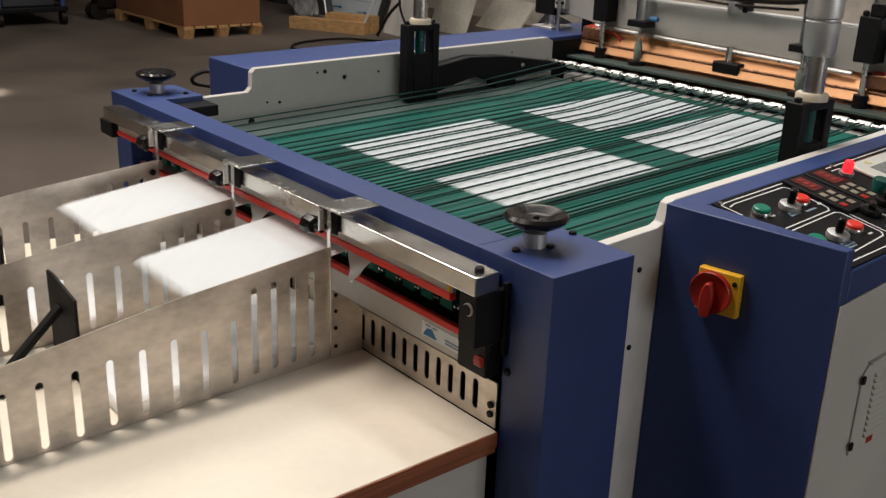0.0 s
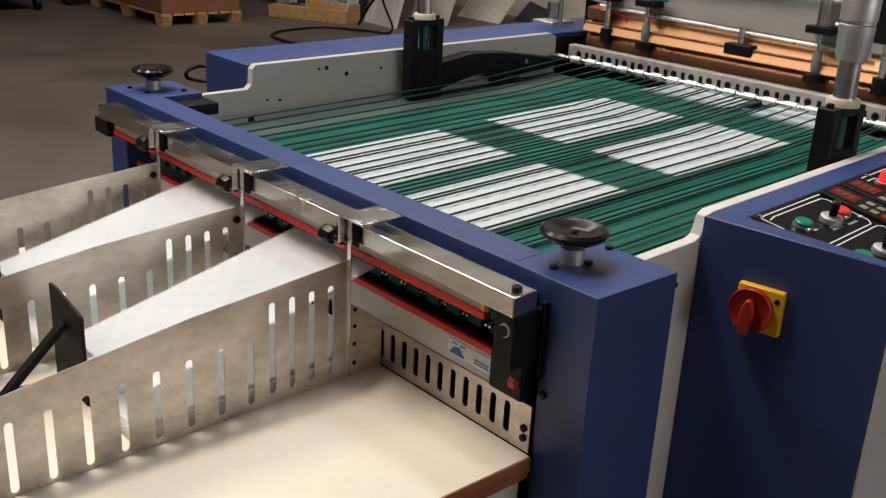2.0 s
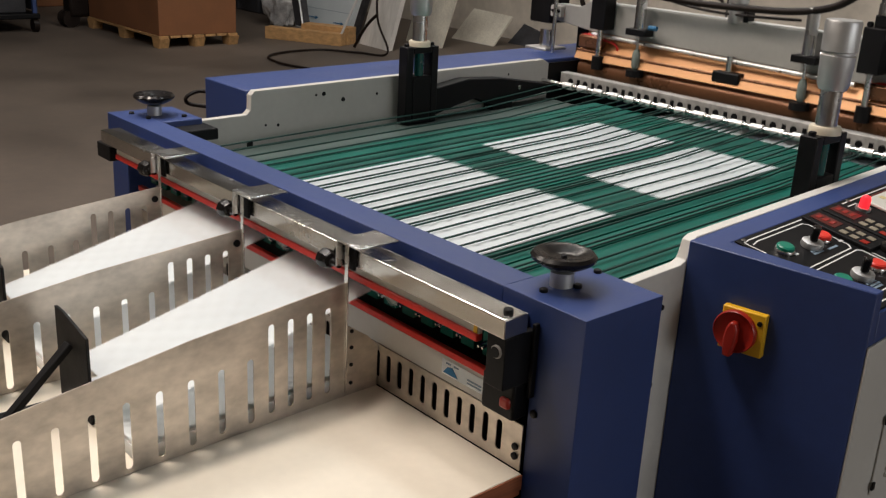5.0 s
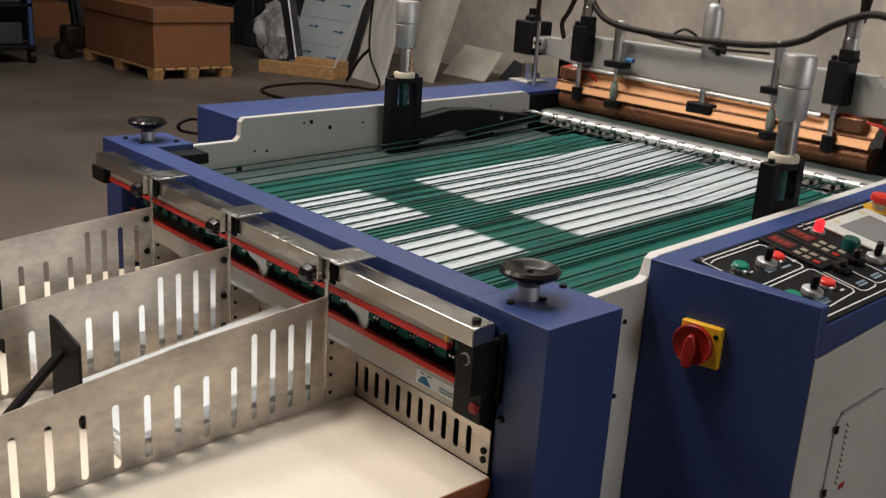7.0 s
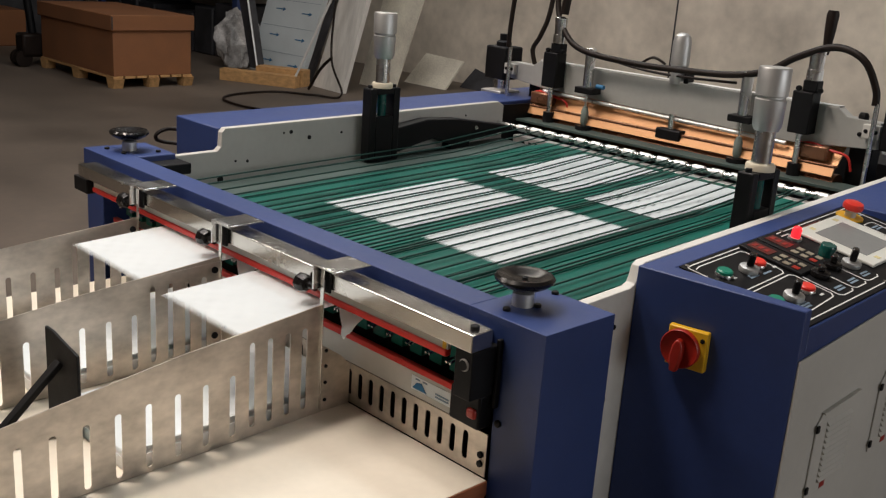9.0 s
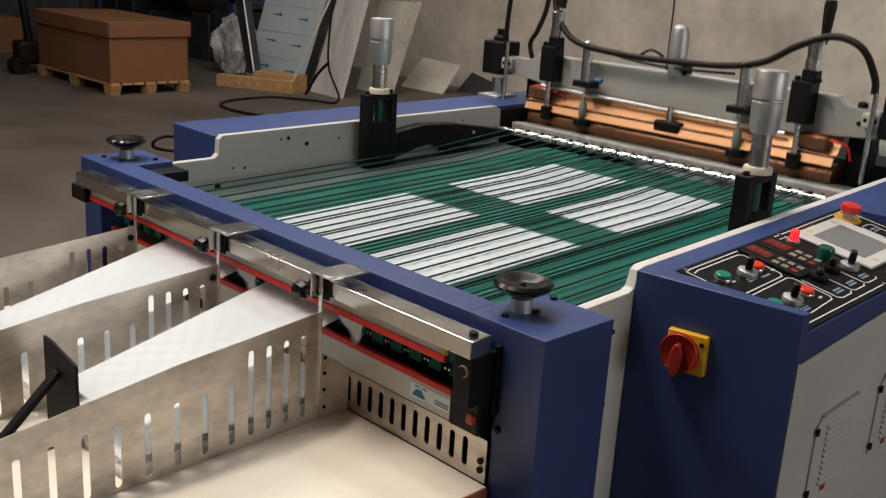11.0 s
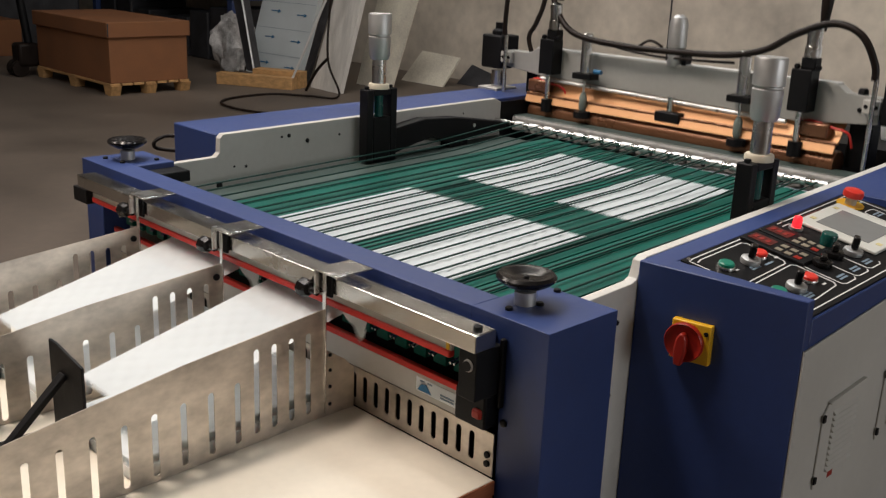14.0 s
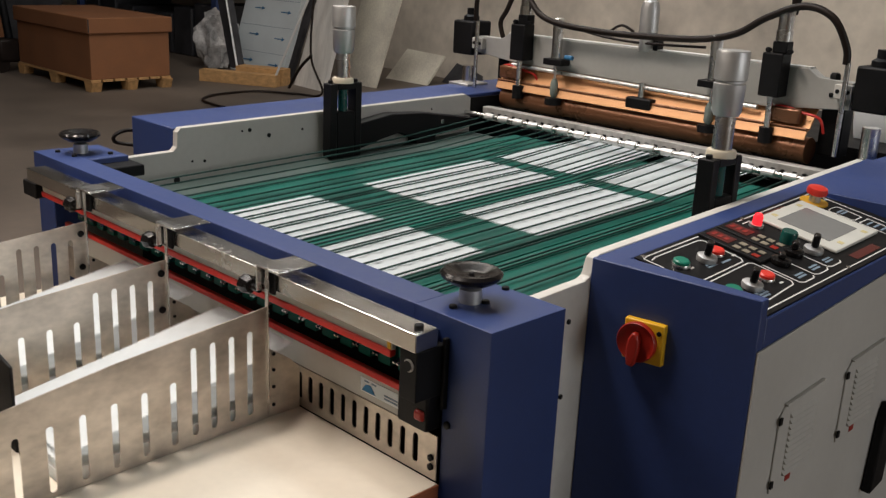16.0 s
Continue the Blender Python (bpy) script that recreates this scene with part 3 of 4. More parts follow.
    # hose and wires
    tube("hose", [(-1.30, 1.53, 1.62), (-1.285, 1.52, 1.45), (-1.27, 1.49, 1.30), (-1.21, 1.47, 1.215), (-1.12, 1.455, 1.174), (-0.95, 1.455, 1.160), (-0.79, 1.46, 1.160), (-0.62, 1.46, 1.168), (-0.51, 1.46, 1.192), (-0.428, 1.46, 1.240),
                  (-0.333, 1.46, 1.274), (-0.257, 1.46, 1.252), (-0.218, 1.47, 1.185), (-0.212, 1.47, 1.145)], 0.0095, RUBBER, bridge, "thick black air hose", 10)
    tube("wire", [(-1.12, 1.47, 1.18), (-1.0, 1.49, 1.150), (-0.88, 1.50, 1.138), (-0.75, 1.49, 1.140), (-0.6, 1.47, 1.148)], 0.004, RUBBER, bridge)
    tube("wire", [(-0.86, 1.51, 1.165), (-0.90, 1.50, 1.180), (-0.95, 1.50, 1.150)], 0.004, RUBBER, bridge)
    tube("hose", [(-1.448, 1.47, 1.15), (-1.447, 1.47, 1.22), (-1.44, 1.48, 1.36), (-1.41, 1.50, 1.6)], 0.008, RUBBER, bridge)
    tube("hose", [(-1.37, 1.52, 1.10), (-1.385, 1.52, 1.15), (-1.355, 1.52, 1.20), (-1.33, 1.53, 1.30), (-1.31, 1.54, 1.6)], 0.008, RUBBER, bridge)
    tube("hose", [(-1.23, 1.475, 1.275), (-1.225, 1.48, 1.35), (-1.21, 1.49, 1.6)], 0.014, RUBBER, bridge)
    turned("lever", [(0.007, 1.25), (0.010, 1.265), (0.014, 1.31), (0.016, 1.35), (0.013, 1.362)], up(-0.385, 1.475, 0) @ pose(0, 0, 0, -1.0, 0.5), RUBBER, bridge, "black lever grip")


def uprights():
    """Fixed posts on which the bridge slides, and the roll behind it."""
    for x in (-1.515, -0.145):
        turned("guide_post", [(0.022, 0.93), (0.022, 1.05)], up(x, 1.52, 0), CHROME, machine, "bright guide post")
    cube("post_base", (-1.56, -1.47, 1.47, 1.57, 0.97, 0.995), ALU, machine, bevel=0.003)
    cube("rear_cover", (-0.0755, 0.2, 1.345, 2.3, 0.02, 1.0), BLUE, machine, "blue rear cover", 0.003)
    cube("inner_cheek", (-1.40, -1.355, 1.345, 1.46, 0.60, 0.975), DARK, machine)
    bm = bmesh.new()
    rod(bm, (-0.33, 2.0, 1.04), (0.14, 2.0, 1.04), 0.155, 48)
    part("paper_roll", bm, PAPER, machine, "white paper roll")


frame_parts()
belts()
lips()
side_arms()
knife_bridge()
uprights()


# ---- control cabinet ----
cabinet = thing("control_cabinet", "blue and grey machine control cabinet with black panel", "control cabinet")


def control_cabinet():
    bm = bmesh.new()

    def block(plan, top):
        a = [bm.verts.new((x, y, 0.02)) for x, y in plan]
        b = [bm.verts.new((x, y, top(x, y))) for x, y in plan]
        bm.faces.new(list(reversed(a)))
        bm.faces.new(b)
        for k in range(len(plan)):
            q = (k + 1) % len(plan)
            bm.faces.new((a[k], a[q], b[q], b[k]))
    block([(-0.0755, 0.318), (0.2, 0.364), (0.2, 0.3838), (-0.0332, 0.3648), (-0.0332, 0.990), (0.2, 0.990), (0.2, 1.344), (-0.0755, 1.344)], lambda x, y: top_z(y) - 0.03 * (x + 0.0755) * (y < 0.5))
    part("body", bm, BLUE, cabinet, "blue enamelled cabinet body", 0.002)
    bm = bmesh.new()
    block([(-0.033, 0.3652), (0.2, 0.3842), (0.2, 0.9898), (-0.033, 0.9898)], panel_z)
    part("desk", bm, BLUE, cabinet, "blue sloping desk under the panel", 0.002)
    bm = bmesh.new()
    prism(bm, [(0.366, 0.05), (1.30, 0.05), (1.30, 0.945), (0.366, 0.873)], "x", 0.2002, 0.204)
    door = part("door", bm, GREY, cabinet, "pale grey cabinet side door", 0.001)
    for y0, z0 in ((0.466, 0.600), (0.706, 0.612)):
        bm = bmesh.new()
        prism(bm, [(y0, z0), (y0 + 0.145, z0 + 0.008), (y0 + 0.148, z0 + 0.160), (y0 + 0.015, z0 + 0.152), (y0, z0 + 0.135)], "x", 0.2042, 0.2075)
        vent = part("vent_cover", bm, GREY, door, "grey louvred vent cover", 0.002)
        bm = bmesh.new()
        for k in range(11):
            z = z0 + 0.022 + 0.0105 * k
            prism(bm, [(0.2076, z), (0.2125, z + 0.0005), (0.2125, z + 0.002), (0.2076, z + 0.0075)], "y", y0 + 0.035, y0 + 0.125)
        part("louvres", bm, GREY, vent)
        bm = bmesh.new()
        prism(bm, [(y0 + 0.015, z0 + 0.1525), (y0 + 0.148, z0 + 0.1605), (y0 + 0.148, z0 + 0.1645), (y0 + 0.013, z0 + 0.1565)], "x", 0.2042, 0.2115)
        part("rim", bm, GREY, vent, "raised upper rim", 0.001)
        for z in (z0 + 0.012, z0 + 0.125):
            cube("hinge", (0.2077, 0.211, y0 - 0.004, y0 + 0.004, z, z + 0.012), DARK, vent)
        cube("warning_label", (0.2077, 0.2084, y0 + 0.05, y0 + 0.068, z0 + 0.006, z0 + 0.018), SWRED, vent, "small red warning label")
    # black lever at the side
    bm = bmesh.new()
    prism(bm, [(0.875, 0.45), (0.93, 0.46), (0.95, 0.62), (0.905, 0.635), (0.89, 0.60)], "x", 0.2045, 0.225)
    part("side_lever", bm, DARK, cabinet, "black steel side lever", 0.004)
    # main switch
    m = pose(0.0335, 0.3365, 0.8465, 0, 0, 9.5)
    sw = cube("main_switch", (-0.0375, 0.0300, -0.014, -0.0005, -0.034, 0.034), YELLOW, cabinet, "yellow main switch with red rotary knob", 0.002, m)
    turned("dial", [(0.033, 0), (0.033, 0.007), (0.0315, 0.009), (0.030, 0.007), (0.022, 0.004)], m @ pose(-0.0125, -0.014, -0.001, 90), SWRED, sw, "deep red round dial", 32)
    bm = bmesh.new()
    prism(bm, [(-0.006, -0.038), (0.006, -0.038), (0.010, -0.012), (0.009, 0.006), (0.004, 0.018), (-0.004, 0.018), (-0.009, 0.006), (-0.010, -0.012)], "y", -0.032, -0.0172)
    bmesh.ops.transform(bm, matrix=m @ pose(-0.0135, 0, -0.001, 0, 4, 0), verts=bm.verts)
    part("grip", bm, SWRED, sw, bevel=0.003)
    for x, z in ((0.022, 0.020),):
        bolt(sw, m @ pose(x, -0.014, z, 90), 0.004, 0.002)


def panel_things():
    tilt, fall = math.degrees(math.atan(0.045)), math.degrees(math.atan(0.172))

    def on(x, y):
        return pose(x, y, panel_z(x, y) + 0.0034, tilt, fall, 0)

    def flat(name, x0, x1, y0, y1, lift, thick, mat, parent, label="", bevel=0.0):
        bm = bmesh.new()
        for v in box(bm, x0, x1, y0, y1, lift, lift + thick):
            v.co.z += panel_z(v.co.x, v.co.y)
        return part(name, bm, mat, parent, label, bevel)
    bm = bmesh.new()
    plan = [(-0.0295, 0.368), (0.196, 0.3862), (0.196, 0.986), (0.075, 0.986), (-0.0295, 0.968)]
    for x, y in plan:
        bm.verts.new((x, y, panel_z(x, y) + 0.0004))
    for x, y in plan:
        bm.verts.new((x, y, panel_z(x, y) + 0.0028))
    bm.verts.ensure_lookup_table()
    vs = list(bm.verts)
    bm.faces.new(vs[5:])
    bm.faces.new(list(reversed(vs[:5])))
    for k in range(5):
        bm.faces.new((vs[k], vs[(k + 1) % 5], vs[5 + (k + 1) % 5], vs[5 + k]))
    foil = part("control_panel", bm, PANEL, cabinet, "black control panel foil with white outlines")
    L = 0.0030

    def line(x0, y0, x1, y1, w=0.0022):
        d = Vector((x1 - x0, y1 - y0, 0))
        n = Vector((-d.y, d.x, 0)).normalized() * w / 2
        bm = bmesh.new()
        vs = [bm.verts.new((x + s * n.x, y + s * n.y, 0)) for x, y, s in ((x0, y0, -1), (x1, y1, -1), (x1, y1, 1), (x0, y0, 1))]
        ws = [bm.verts.new(v.co + Vector((0, 0, 0.0006))) for v in vs]
        for v in vs + ws:
            v.co.z += panel_z(v.co.x, v.co.y) + L
        bm.faces.new(ws)
        for k in range(4):
            q = (k + 1) % 4
            bm.faces.new((vs[k], vs[q], ws[q], ws[k]))
        part("outline", bm, LINE, foil)

    def ring(*points):
        for p, q in zip(points, points[1:]):
            line(*p, *q)
    ring((-0.017, 0.376), (-0.020, 0.390), (-0.022, 0.955), (0.0, 0.962), (0.175, 0.962))
    ring((-0.017, 0.376), (0.02, 0.379))
    ring((0.187, 0.390), (0.187, 0.962))
    ring((-0.007, 0.385), (-0.011, 0.400), (-0.011, 0.530), (-0.004, 0.537), (0.068, 0.535), (0.076, 0.527), (0.079, 0.400))
    ring((0.088, 0.400), (0.084, 0.530), (0.090, 0.538), (0.158, 0.538), (0.166, 0.530), (0.174, 0.410))
    for y, x0, x1 in ((0.547, 0.10, 0.168), (0.600, 0.10, 0.166), (0.652, 0.10, 0.164)):
        ring((x0, y), (x1, y), (x1 + 0.005, y + 0.008), (x1 + 0.005, y + 0.040), (x1, y + 0.047))
    ring((0.045, 0.905), (0.09, 0.905), (0.094, 0.911), (0.094, 0.940), (0.045, 0.944), (0.041, 0.936), (0.041, 0.911), (0.045, 0.905))
    ring((0.105, 0.905), (0.165, 0.905), (0.170, 0.911), (0.170, 0.940), (0.105, 0.944), (0.105, 0.905))
    ring((-0.010, 0.700), (-0.010, 0.668), (-0.004, 0.662))
    for x, y in ((-0.022, 0.380), (0.187, 0.682), (-0.022, 0.693)):
        turned("screw", [(0.004, 0), (0.004, 0.002)], on(x, y), CHROME, foil, n=10)
    # print, too small to read
    for x, y in ((0.050, 0.452), (0.056, 0.45), (0.058, 0.488), (0.148, 0.438), (0.154, 0.44), (0.160, 0.436), (0.150, 0.562), (0.157, 0.560), (0.148, 0.615), (0.155, 0.612),
                 (0.146, 0.667), (0.153, 0.664), (0.055, 0.912), (0.063, 0.914), (0.115, 0.912), (0.128, 0.914), (0.142, 0.912), (0.01, 0.935)):
        flat("print", x, x + 0.004, y, y + 0.026, L, 0.0005, TEXTGREY, foil)
    for x, y in ((0.042, 0.418), (0.052, 0.530), (0.150, 0.512)):
        flat("print", x, x + 0.004, y, y + 0.010, L, 0.0005, LINE, foil)
    # push buttons
    for x, y, mat, lab in ((0.029, 0.413, GREENBTN, "green push button"), (0.036, 0.508, REDBTN, "red push button"), (0.129, 0.405, GREENBTN, "green push button"), (0.131, 0.503, REDBTN, "red push button")):
        b = turned("push_button", [(0.0155, 0), (0.0155, 0.003), (0.0145, 0.005)], on(x, y), CHROME, foil, lab)
        turned("cap", [(0.0135, 0.005), (0.0135, 0.009), (0.011, 0.011)], on(x, y), mat, b)
    # selector knobs
    for x, y, h, mat in ((0.041, 0.470, 0.034, ALU), (0.135, 0.452, 0.034, ALU), (0.114, 0.582, 0.020, PLASTIC), (0.107, 0.640, 0.024, PLASTIC), (0.122, 0.683, 0.034, ALU)):
        k = turned("selector_knob", [(0.0165, 0), (0.0175, 0.004), (0.0165, 0.009), (0.011, 0.011)], on(x, y), mat, foil, "rotary selector knob")
        bm = bmesh.new()
        box(bm, -0.006, 0.006, -0.010, 0.010, 0.0112, h, on(x, y) @ pose(0, 0, 0, 0, 0, 25))
        part("grip", bm, PLASTIC, k, bevel=0.003)
    # counters
    for y0 in (0.543, 0.605):
        c = flat("counter", -0.022, 0.100, y0, y0 + 0.056, 0.0030, 0.006, DARK, foil, "black digital counter with small keys", 0.001)
        flat("display", -0.014, 0.030, y0 + 0.012, y0 + 0.042, 0.0092, 0.0006, LEDGLASS, c, "dark red display window")
        for k in range(3):
            flat("digit", -0.009 + 0.012 * k, -0.002 + 0.012 * k, y0 + 0.020, y0 + 0.034, 0.0100, 0.0004, DIGIT, c)
        for k in range(3):
            flat("key", 0.040 + 0.018 * k, 0.052 + 0.018 * k, y0 + 0.008, y0 + 0.020, 0.0092, 0.0010, SWRED if k == 2 else KEY, c)
            flat("key", 0.040 + 0.018 * k, 0.052 + 0.018 * k, y0 + 0.030, y0 + 0.042, 0.0092, 0.0010, KEY, c)
    flat("legend_strip", -0.016, -0.006, 0.735, 0.835, L, 0.0005, LEDGLASS, foil, "dark red printed strip")
    flat("legend_strip", 0.163, 0.180, 0.735, 0.83, L, 0.0005, LEDGLASS, foil, "dark red printed strip")
    # lamps
    lamp = turned("signal_lamp", [(0.013, 0), (0.013, 0.005)], on(0.009, 0.688), ALU, foil, "lit red signal lamp")
    turned("lens", [(0.0085, 0.005), (0.0085, 0.019), (0.0065, 0.024), (0.003, 0.026)], on(0.009, 0.688), LIT, lamp)
    lamp = turned("signal_lamp", [(0.016, 0), (0.016, 0.005)], on(0.081, 0.665), DARK, foil, "dark green signal lamp")
    turned("lens", [(0.0135, 0.005), (0.0150, 0.024), (0.013, 0.027)], on(0.081, 0.665), TEAL, lamp)
    # touch screen
    scr = flat("touch_screen", -0.006, 0.149, 0.717, 0.888, 0.0032, 0.006, FRAMEW, foil, "grey touch screen in a pale frame", 0.002)
    flat("glass", 0.020, 0.122, 0.745, 0.856, 0.0093, 0.0006, LCD, scr)
    for x, y in ((0.007, 0.76), (0.007, 0.855), (0.136, 0.855), (0.136, 0.76)):
        flat("mark", x - 0.005, x + 0.005, y - 0.006, y + 0.006, 0.0093, 0.0005, MARK, scr, "faded yellow mark")
    # emergency stop
    st = turned("emergency_stop", [(0.027, 0), (0.027, 0.0025)], on(0.006, 0.918), YELLOW, foil, "red emergency stop on a yellow disc", 28)
    turned("stem", [(0.011, 0.0025), (0.011, 0.018)], on(0.006, 0.918), ALU, st)
    turned("mushroom", [(0.014, 0.016), (0.0195, 0.019), (0.0205, 0.025), (0.0185, 0.031), (0.011, 0.034)], on(0.006, 0.918), REDBTN, st, n=28)


control_cabinet()
panel_things()


# ---- delivery tray ----
def tray():
    t = thing("delivery_table", "cream laminated delivery board on a pale grey lift table", "table")
    cube("board", (-1.24, -0.0815, -1.15, -0.007, 0.6505, 0.6688), CREAM, t, "cream laminated board", 0.001)
    cube("edge_band", (-0.0812, -0.0785, -1.15, -0.008, 0.645, 0.6682), PLY, t, "red-brown plywood edge")
    cube("under_board", (-1.24, -0.0815, -1.15, -0.008, 0.635, 0.650), PLY, t, "red-brown plywood board")
    cube("apron", (-1.22, -0.093, -1.13, -0.012, 0.08, 0.6348), GREY, t, "pale grey sheet-metal apron", 0.002)
    cube("foot", (-1.15, -0.16, -1.05, -0.08, 0.0, 0.0798), DARK, t)


def guard(x, toe=0.0):
    """Slotted side guard hung from the rail; toe: degrees by which its free end stands out."""
    g = thing("side_guard", "slotted stainless steel side guard clamped to the rail", "guard", "guards of the delivery tray")
    heights = [(0.0, 0.864), (0.27, 0.840), (0.50, 0.810), (0.9, 0.76)]

    def top(u):
        for (a, za), (b, zb) in zip(heights, heights[1:]):
            if u <= b:
                return za + (zb - za) * (u - a) / (b - a)
        return heights[-1][1]
    slots = [(0.036 + 0.0345 * k, 0.0055, 0.685, 0.830) for k in range(4)]
    slots += [(0.176 + (0.0478 + 0.0002 * toe) * k, 0.0056, 0.680 - 0.001 * k, 0.784 - 0.0018 * k) for k in range(12)]
    bm = bmesh.new()
    slotted(bm, 0.80, 0.6690, top, slots, 0.002)
    plate = part("plate", bm, STEEL, g, "slotted stainless steel plate")
    plate.matrix_local = pose(x, -0.072, 0, 0, 0, -90 + toe)
    bm = bmesh.new()
    prism(bm, [(-0.0715, 0.6692), (-0.0085, 0.6692), (-0.0085, 0.742), (-0.030, 0.764), (-0.0715, 0.792)], "x", x, x + 0.002)
    fl = part("flange", bm, STEEL, g, "stainless plate running back to the stop", 0.0005)
    for z in (0.690, 0.722, 0.752, 0.780):
        bolt(fl, pose(x + 0.002, -0.062, z, 0, 90), 0.0032, 0.0025)
    strap = cube("strap", (x - 0.003, x + 0.006, -0.0745, -0.0722, 0.676, 0.93), CHROME, g, "bright steel strap", 0.0005)
    clamp = cube("clamp", (x - 0.012, x + 0.048, -0.0850, -0.010, 0.9305, 0.9345), CHROME, g, "bright steel rail clamp", 0.001)
    cube("clamp_cheek", (x - 0.012, x - 0.008, -0.085, -0.0655, 0.890, 0.9303), CHROME, clamp)
    cube("clamp_cheek", (x - 0.008, x + 0.012, -0.0672, -0.0632, 0.885, 0.9303), DARK, clamp)
    k = turned("thumb_knob", [(0.006, 0), (0.006, 0.02), (0.012, 0.022), (0.016, 0.030), (0.016, 0.042), (0.010, 0.046)], pose(x - 0.012, -0.078, 0.890, 0, -90), PLASTIC, g, "black thumb knob", 8)
    bolt(k, pose(x - 0.058, -0.078, 0.890, 0, -90), 0.004, 0.003, CHROME)
    for z in (0.84, 0.77, 0.71):
        bolt(g, pose(x + 0.0002, -0.086, z, 0, -90), 0.0065, 0.004)
    for z in (0.84, 0.77, 0.71) if x < -0.5 else ():
        bolt(g, pose(x + 0.002, -0.086, z, 0, 90), 0.0065, 0.004)


def stop(x):
    s = thing("paper_stop", "black steel paper stop with a slanting brace", "stop", "stops of the delivery tray")
    bm = bmesh.new()
    prism(bm, [(x - 0.057, 0.6690), (x + 0.057, 0.6690), (x + 0.057, 0.808), (x - 0.03, 0.822), (x - 0.057, 0.822)], "y", -0.430, -0.425)
    part("stop_plate", bm, DARK, s, "black stop plate with slanting top", 0.001)
    m = pose(x - 0.005, -0.4305, 0.778, 44)
    cube("brace", (-0.009, 0.009, -0.14, 0.0, -0.005, 0.005), DARK, s, "slanting black brace", 0.002, m)
    cube("base", (x - 0.03, x + 0.03, -0.60, -0.4305, 0.6690, 0.684), DARK, s, "black stop base", 0.002)


tray()
for gx, toe in ((-0.417, 2.2), (-0.728, 0.3), (-1.045, 0.0)):
    guard(gx, toe)
for sx in (-0.612, -0.962):
    stop(sx)


# ---- paper ----
LANES = ((-0.93, -0.672), (-0.612, -0.388))
SHIFT = (-0.064, -0.036)
PILE_FRONT, PILE_BACK = 0.689, 0.706


def piles():
    for (x0, x1), d in zip(LANES, SHIFT):
        x0, x1 = x0 + d, x1 + d
        bm = bmesh.new()
        # loose sheets pile up higher against the back stop
        prism(bm, [(-0.422, 0.6690), (-0.012, 0.6690), (-0.012, PILE_BACK), (-0.422, PILE_FRONT)], "x", x0 + 0.002, x1 + 0.0045)
        tagged(mesh("paper_ream", bm, PILE), "stack of white cut sheets on the delivery board", "paper stack", "stacks of cut sheets")


def sheet_mesh(w):
    bm = bmesh.new()
    nx, ny = 36, 56

    def ripple(u, v):
        calm = min(1.0, (w / 2 - abs(u)) / 0.02, (SHEET_L / 2 - abs(v)) / 0.02)
        return 0.0021 * calm * math.sin(u * 2 * math.pi / 0.044 + 0.5 * math.sin(v * 31)) * math.sin(v * 2 * math.pi / 0.040 + 0.5 * math.sin(u * 27))
    def at(a, b):
        return -w / 2 + w * a / nx, -SHEET_L / 2 + SHEET_L * b / ny
    grid = [[bm.verts.new((*at(a, b), ripple(*at(a, b)))) for b in range(ny + 1)] for a in range(nx + 1)]
    for a in range(nx):
        for b in range(ny):
            bm.faces.new((grid[a][b], grid[a + 1][b], grid[a + 1][b + 1], grid[a][b + 1])).smooth = True
    me = bpy.data.meshes.new("paper_sheet")
    bmesh.ops.recalc_face_normals(bm, faces=bm.faces)
    bm.to_mesh(me)
    bm.free()
    me.materials.append(PAPER)
    return me


piles()
SHEETS = []
for (x0, x1), d in zip(LANES, SHIFT):
    me = sheet_mesh(x1 - x0)
    for k in range(-3, 28):
        ob = tagged(new("paper_sheet", me), "white cut paper sheet carried on the belts", "paper sheet", "cut sheets")
        SHEETS.append((ob, (x0 + x1) / 2, d, k))


def flap(x):
    """The sheets' overhanging margin, bent down beside a guard as each sheet slides out."""
    bm = bmesh.new()
    rows = []
    for k in range(9):
        v = k / 8
        x0, x1 = 0.036 * v, 0.058 - 0.020 * v
        rows.append([bm.verts.new((x0 + (x1 - x0) * q / 5, -0.004 * math.sin(v * 9 + q) * v, -0.046 * v)) for q in range(6)])
    for a, b in zip(rows, rows[1:]):
        for q in range(5):
            bm.faces.new((a[q], a[q + 1], b[q + 1], b[q])).smooth = True
    ob = mesh("paper_corner", bm, PAPER)
    tagged(ob, "bent white paper corner under the exit lip", "paper corner", "bent paper corners")
    ob.matrix_world = pose(x, -0.040, 0.853, 0, 0, 8)
    return ob


FLAPS = [(flap(-0.412), -0.412), (flap(-0.722), -0.722)]


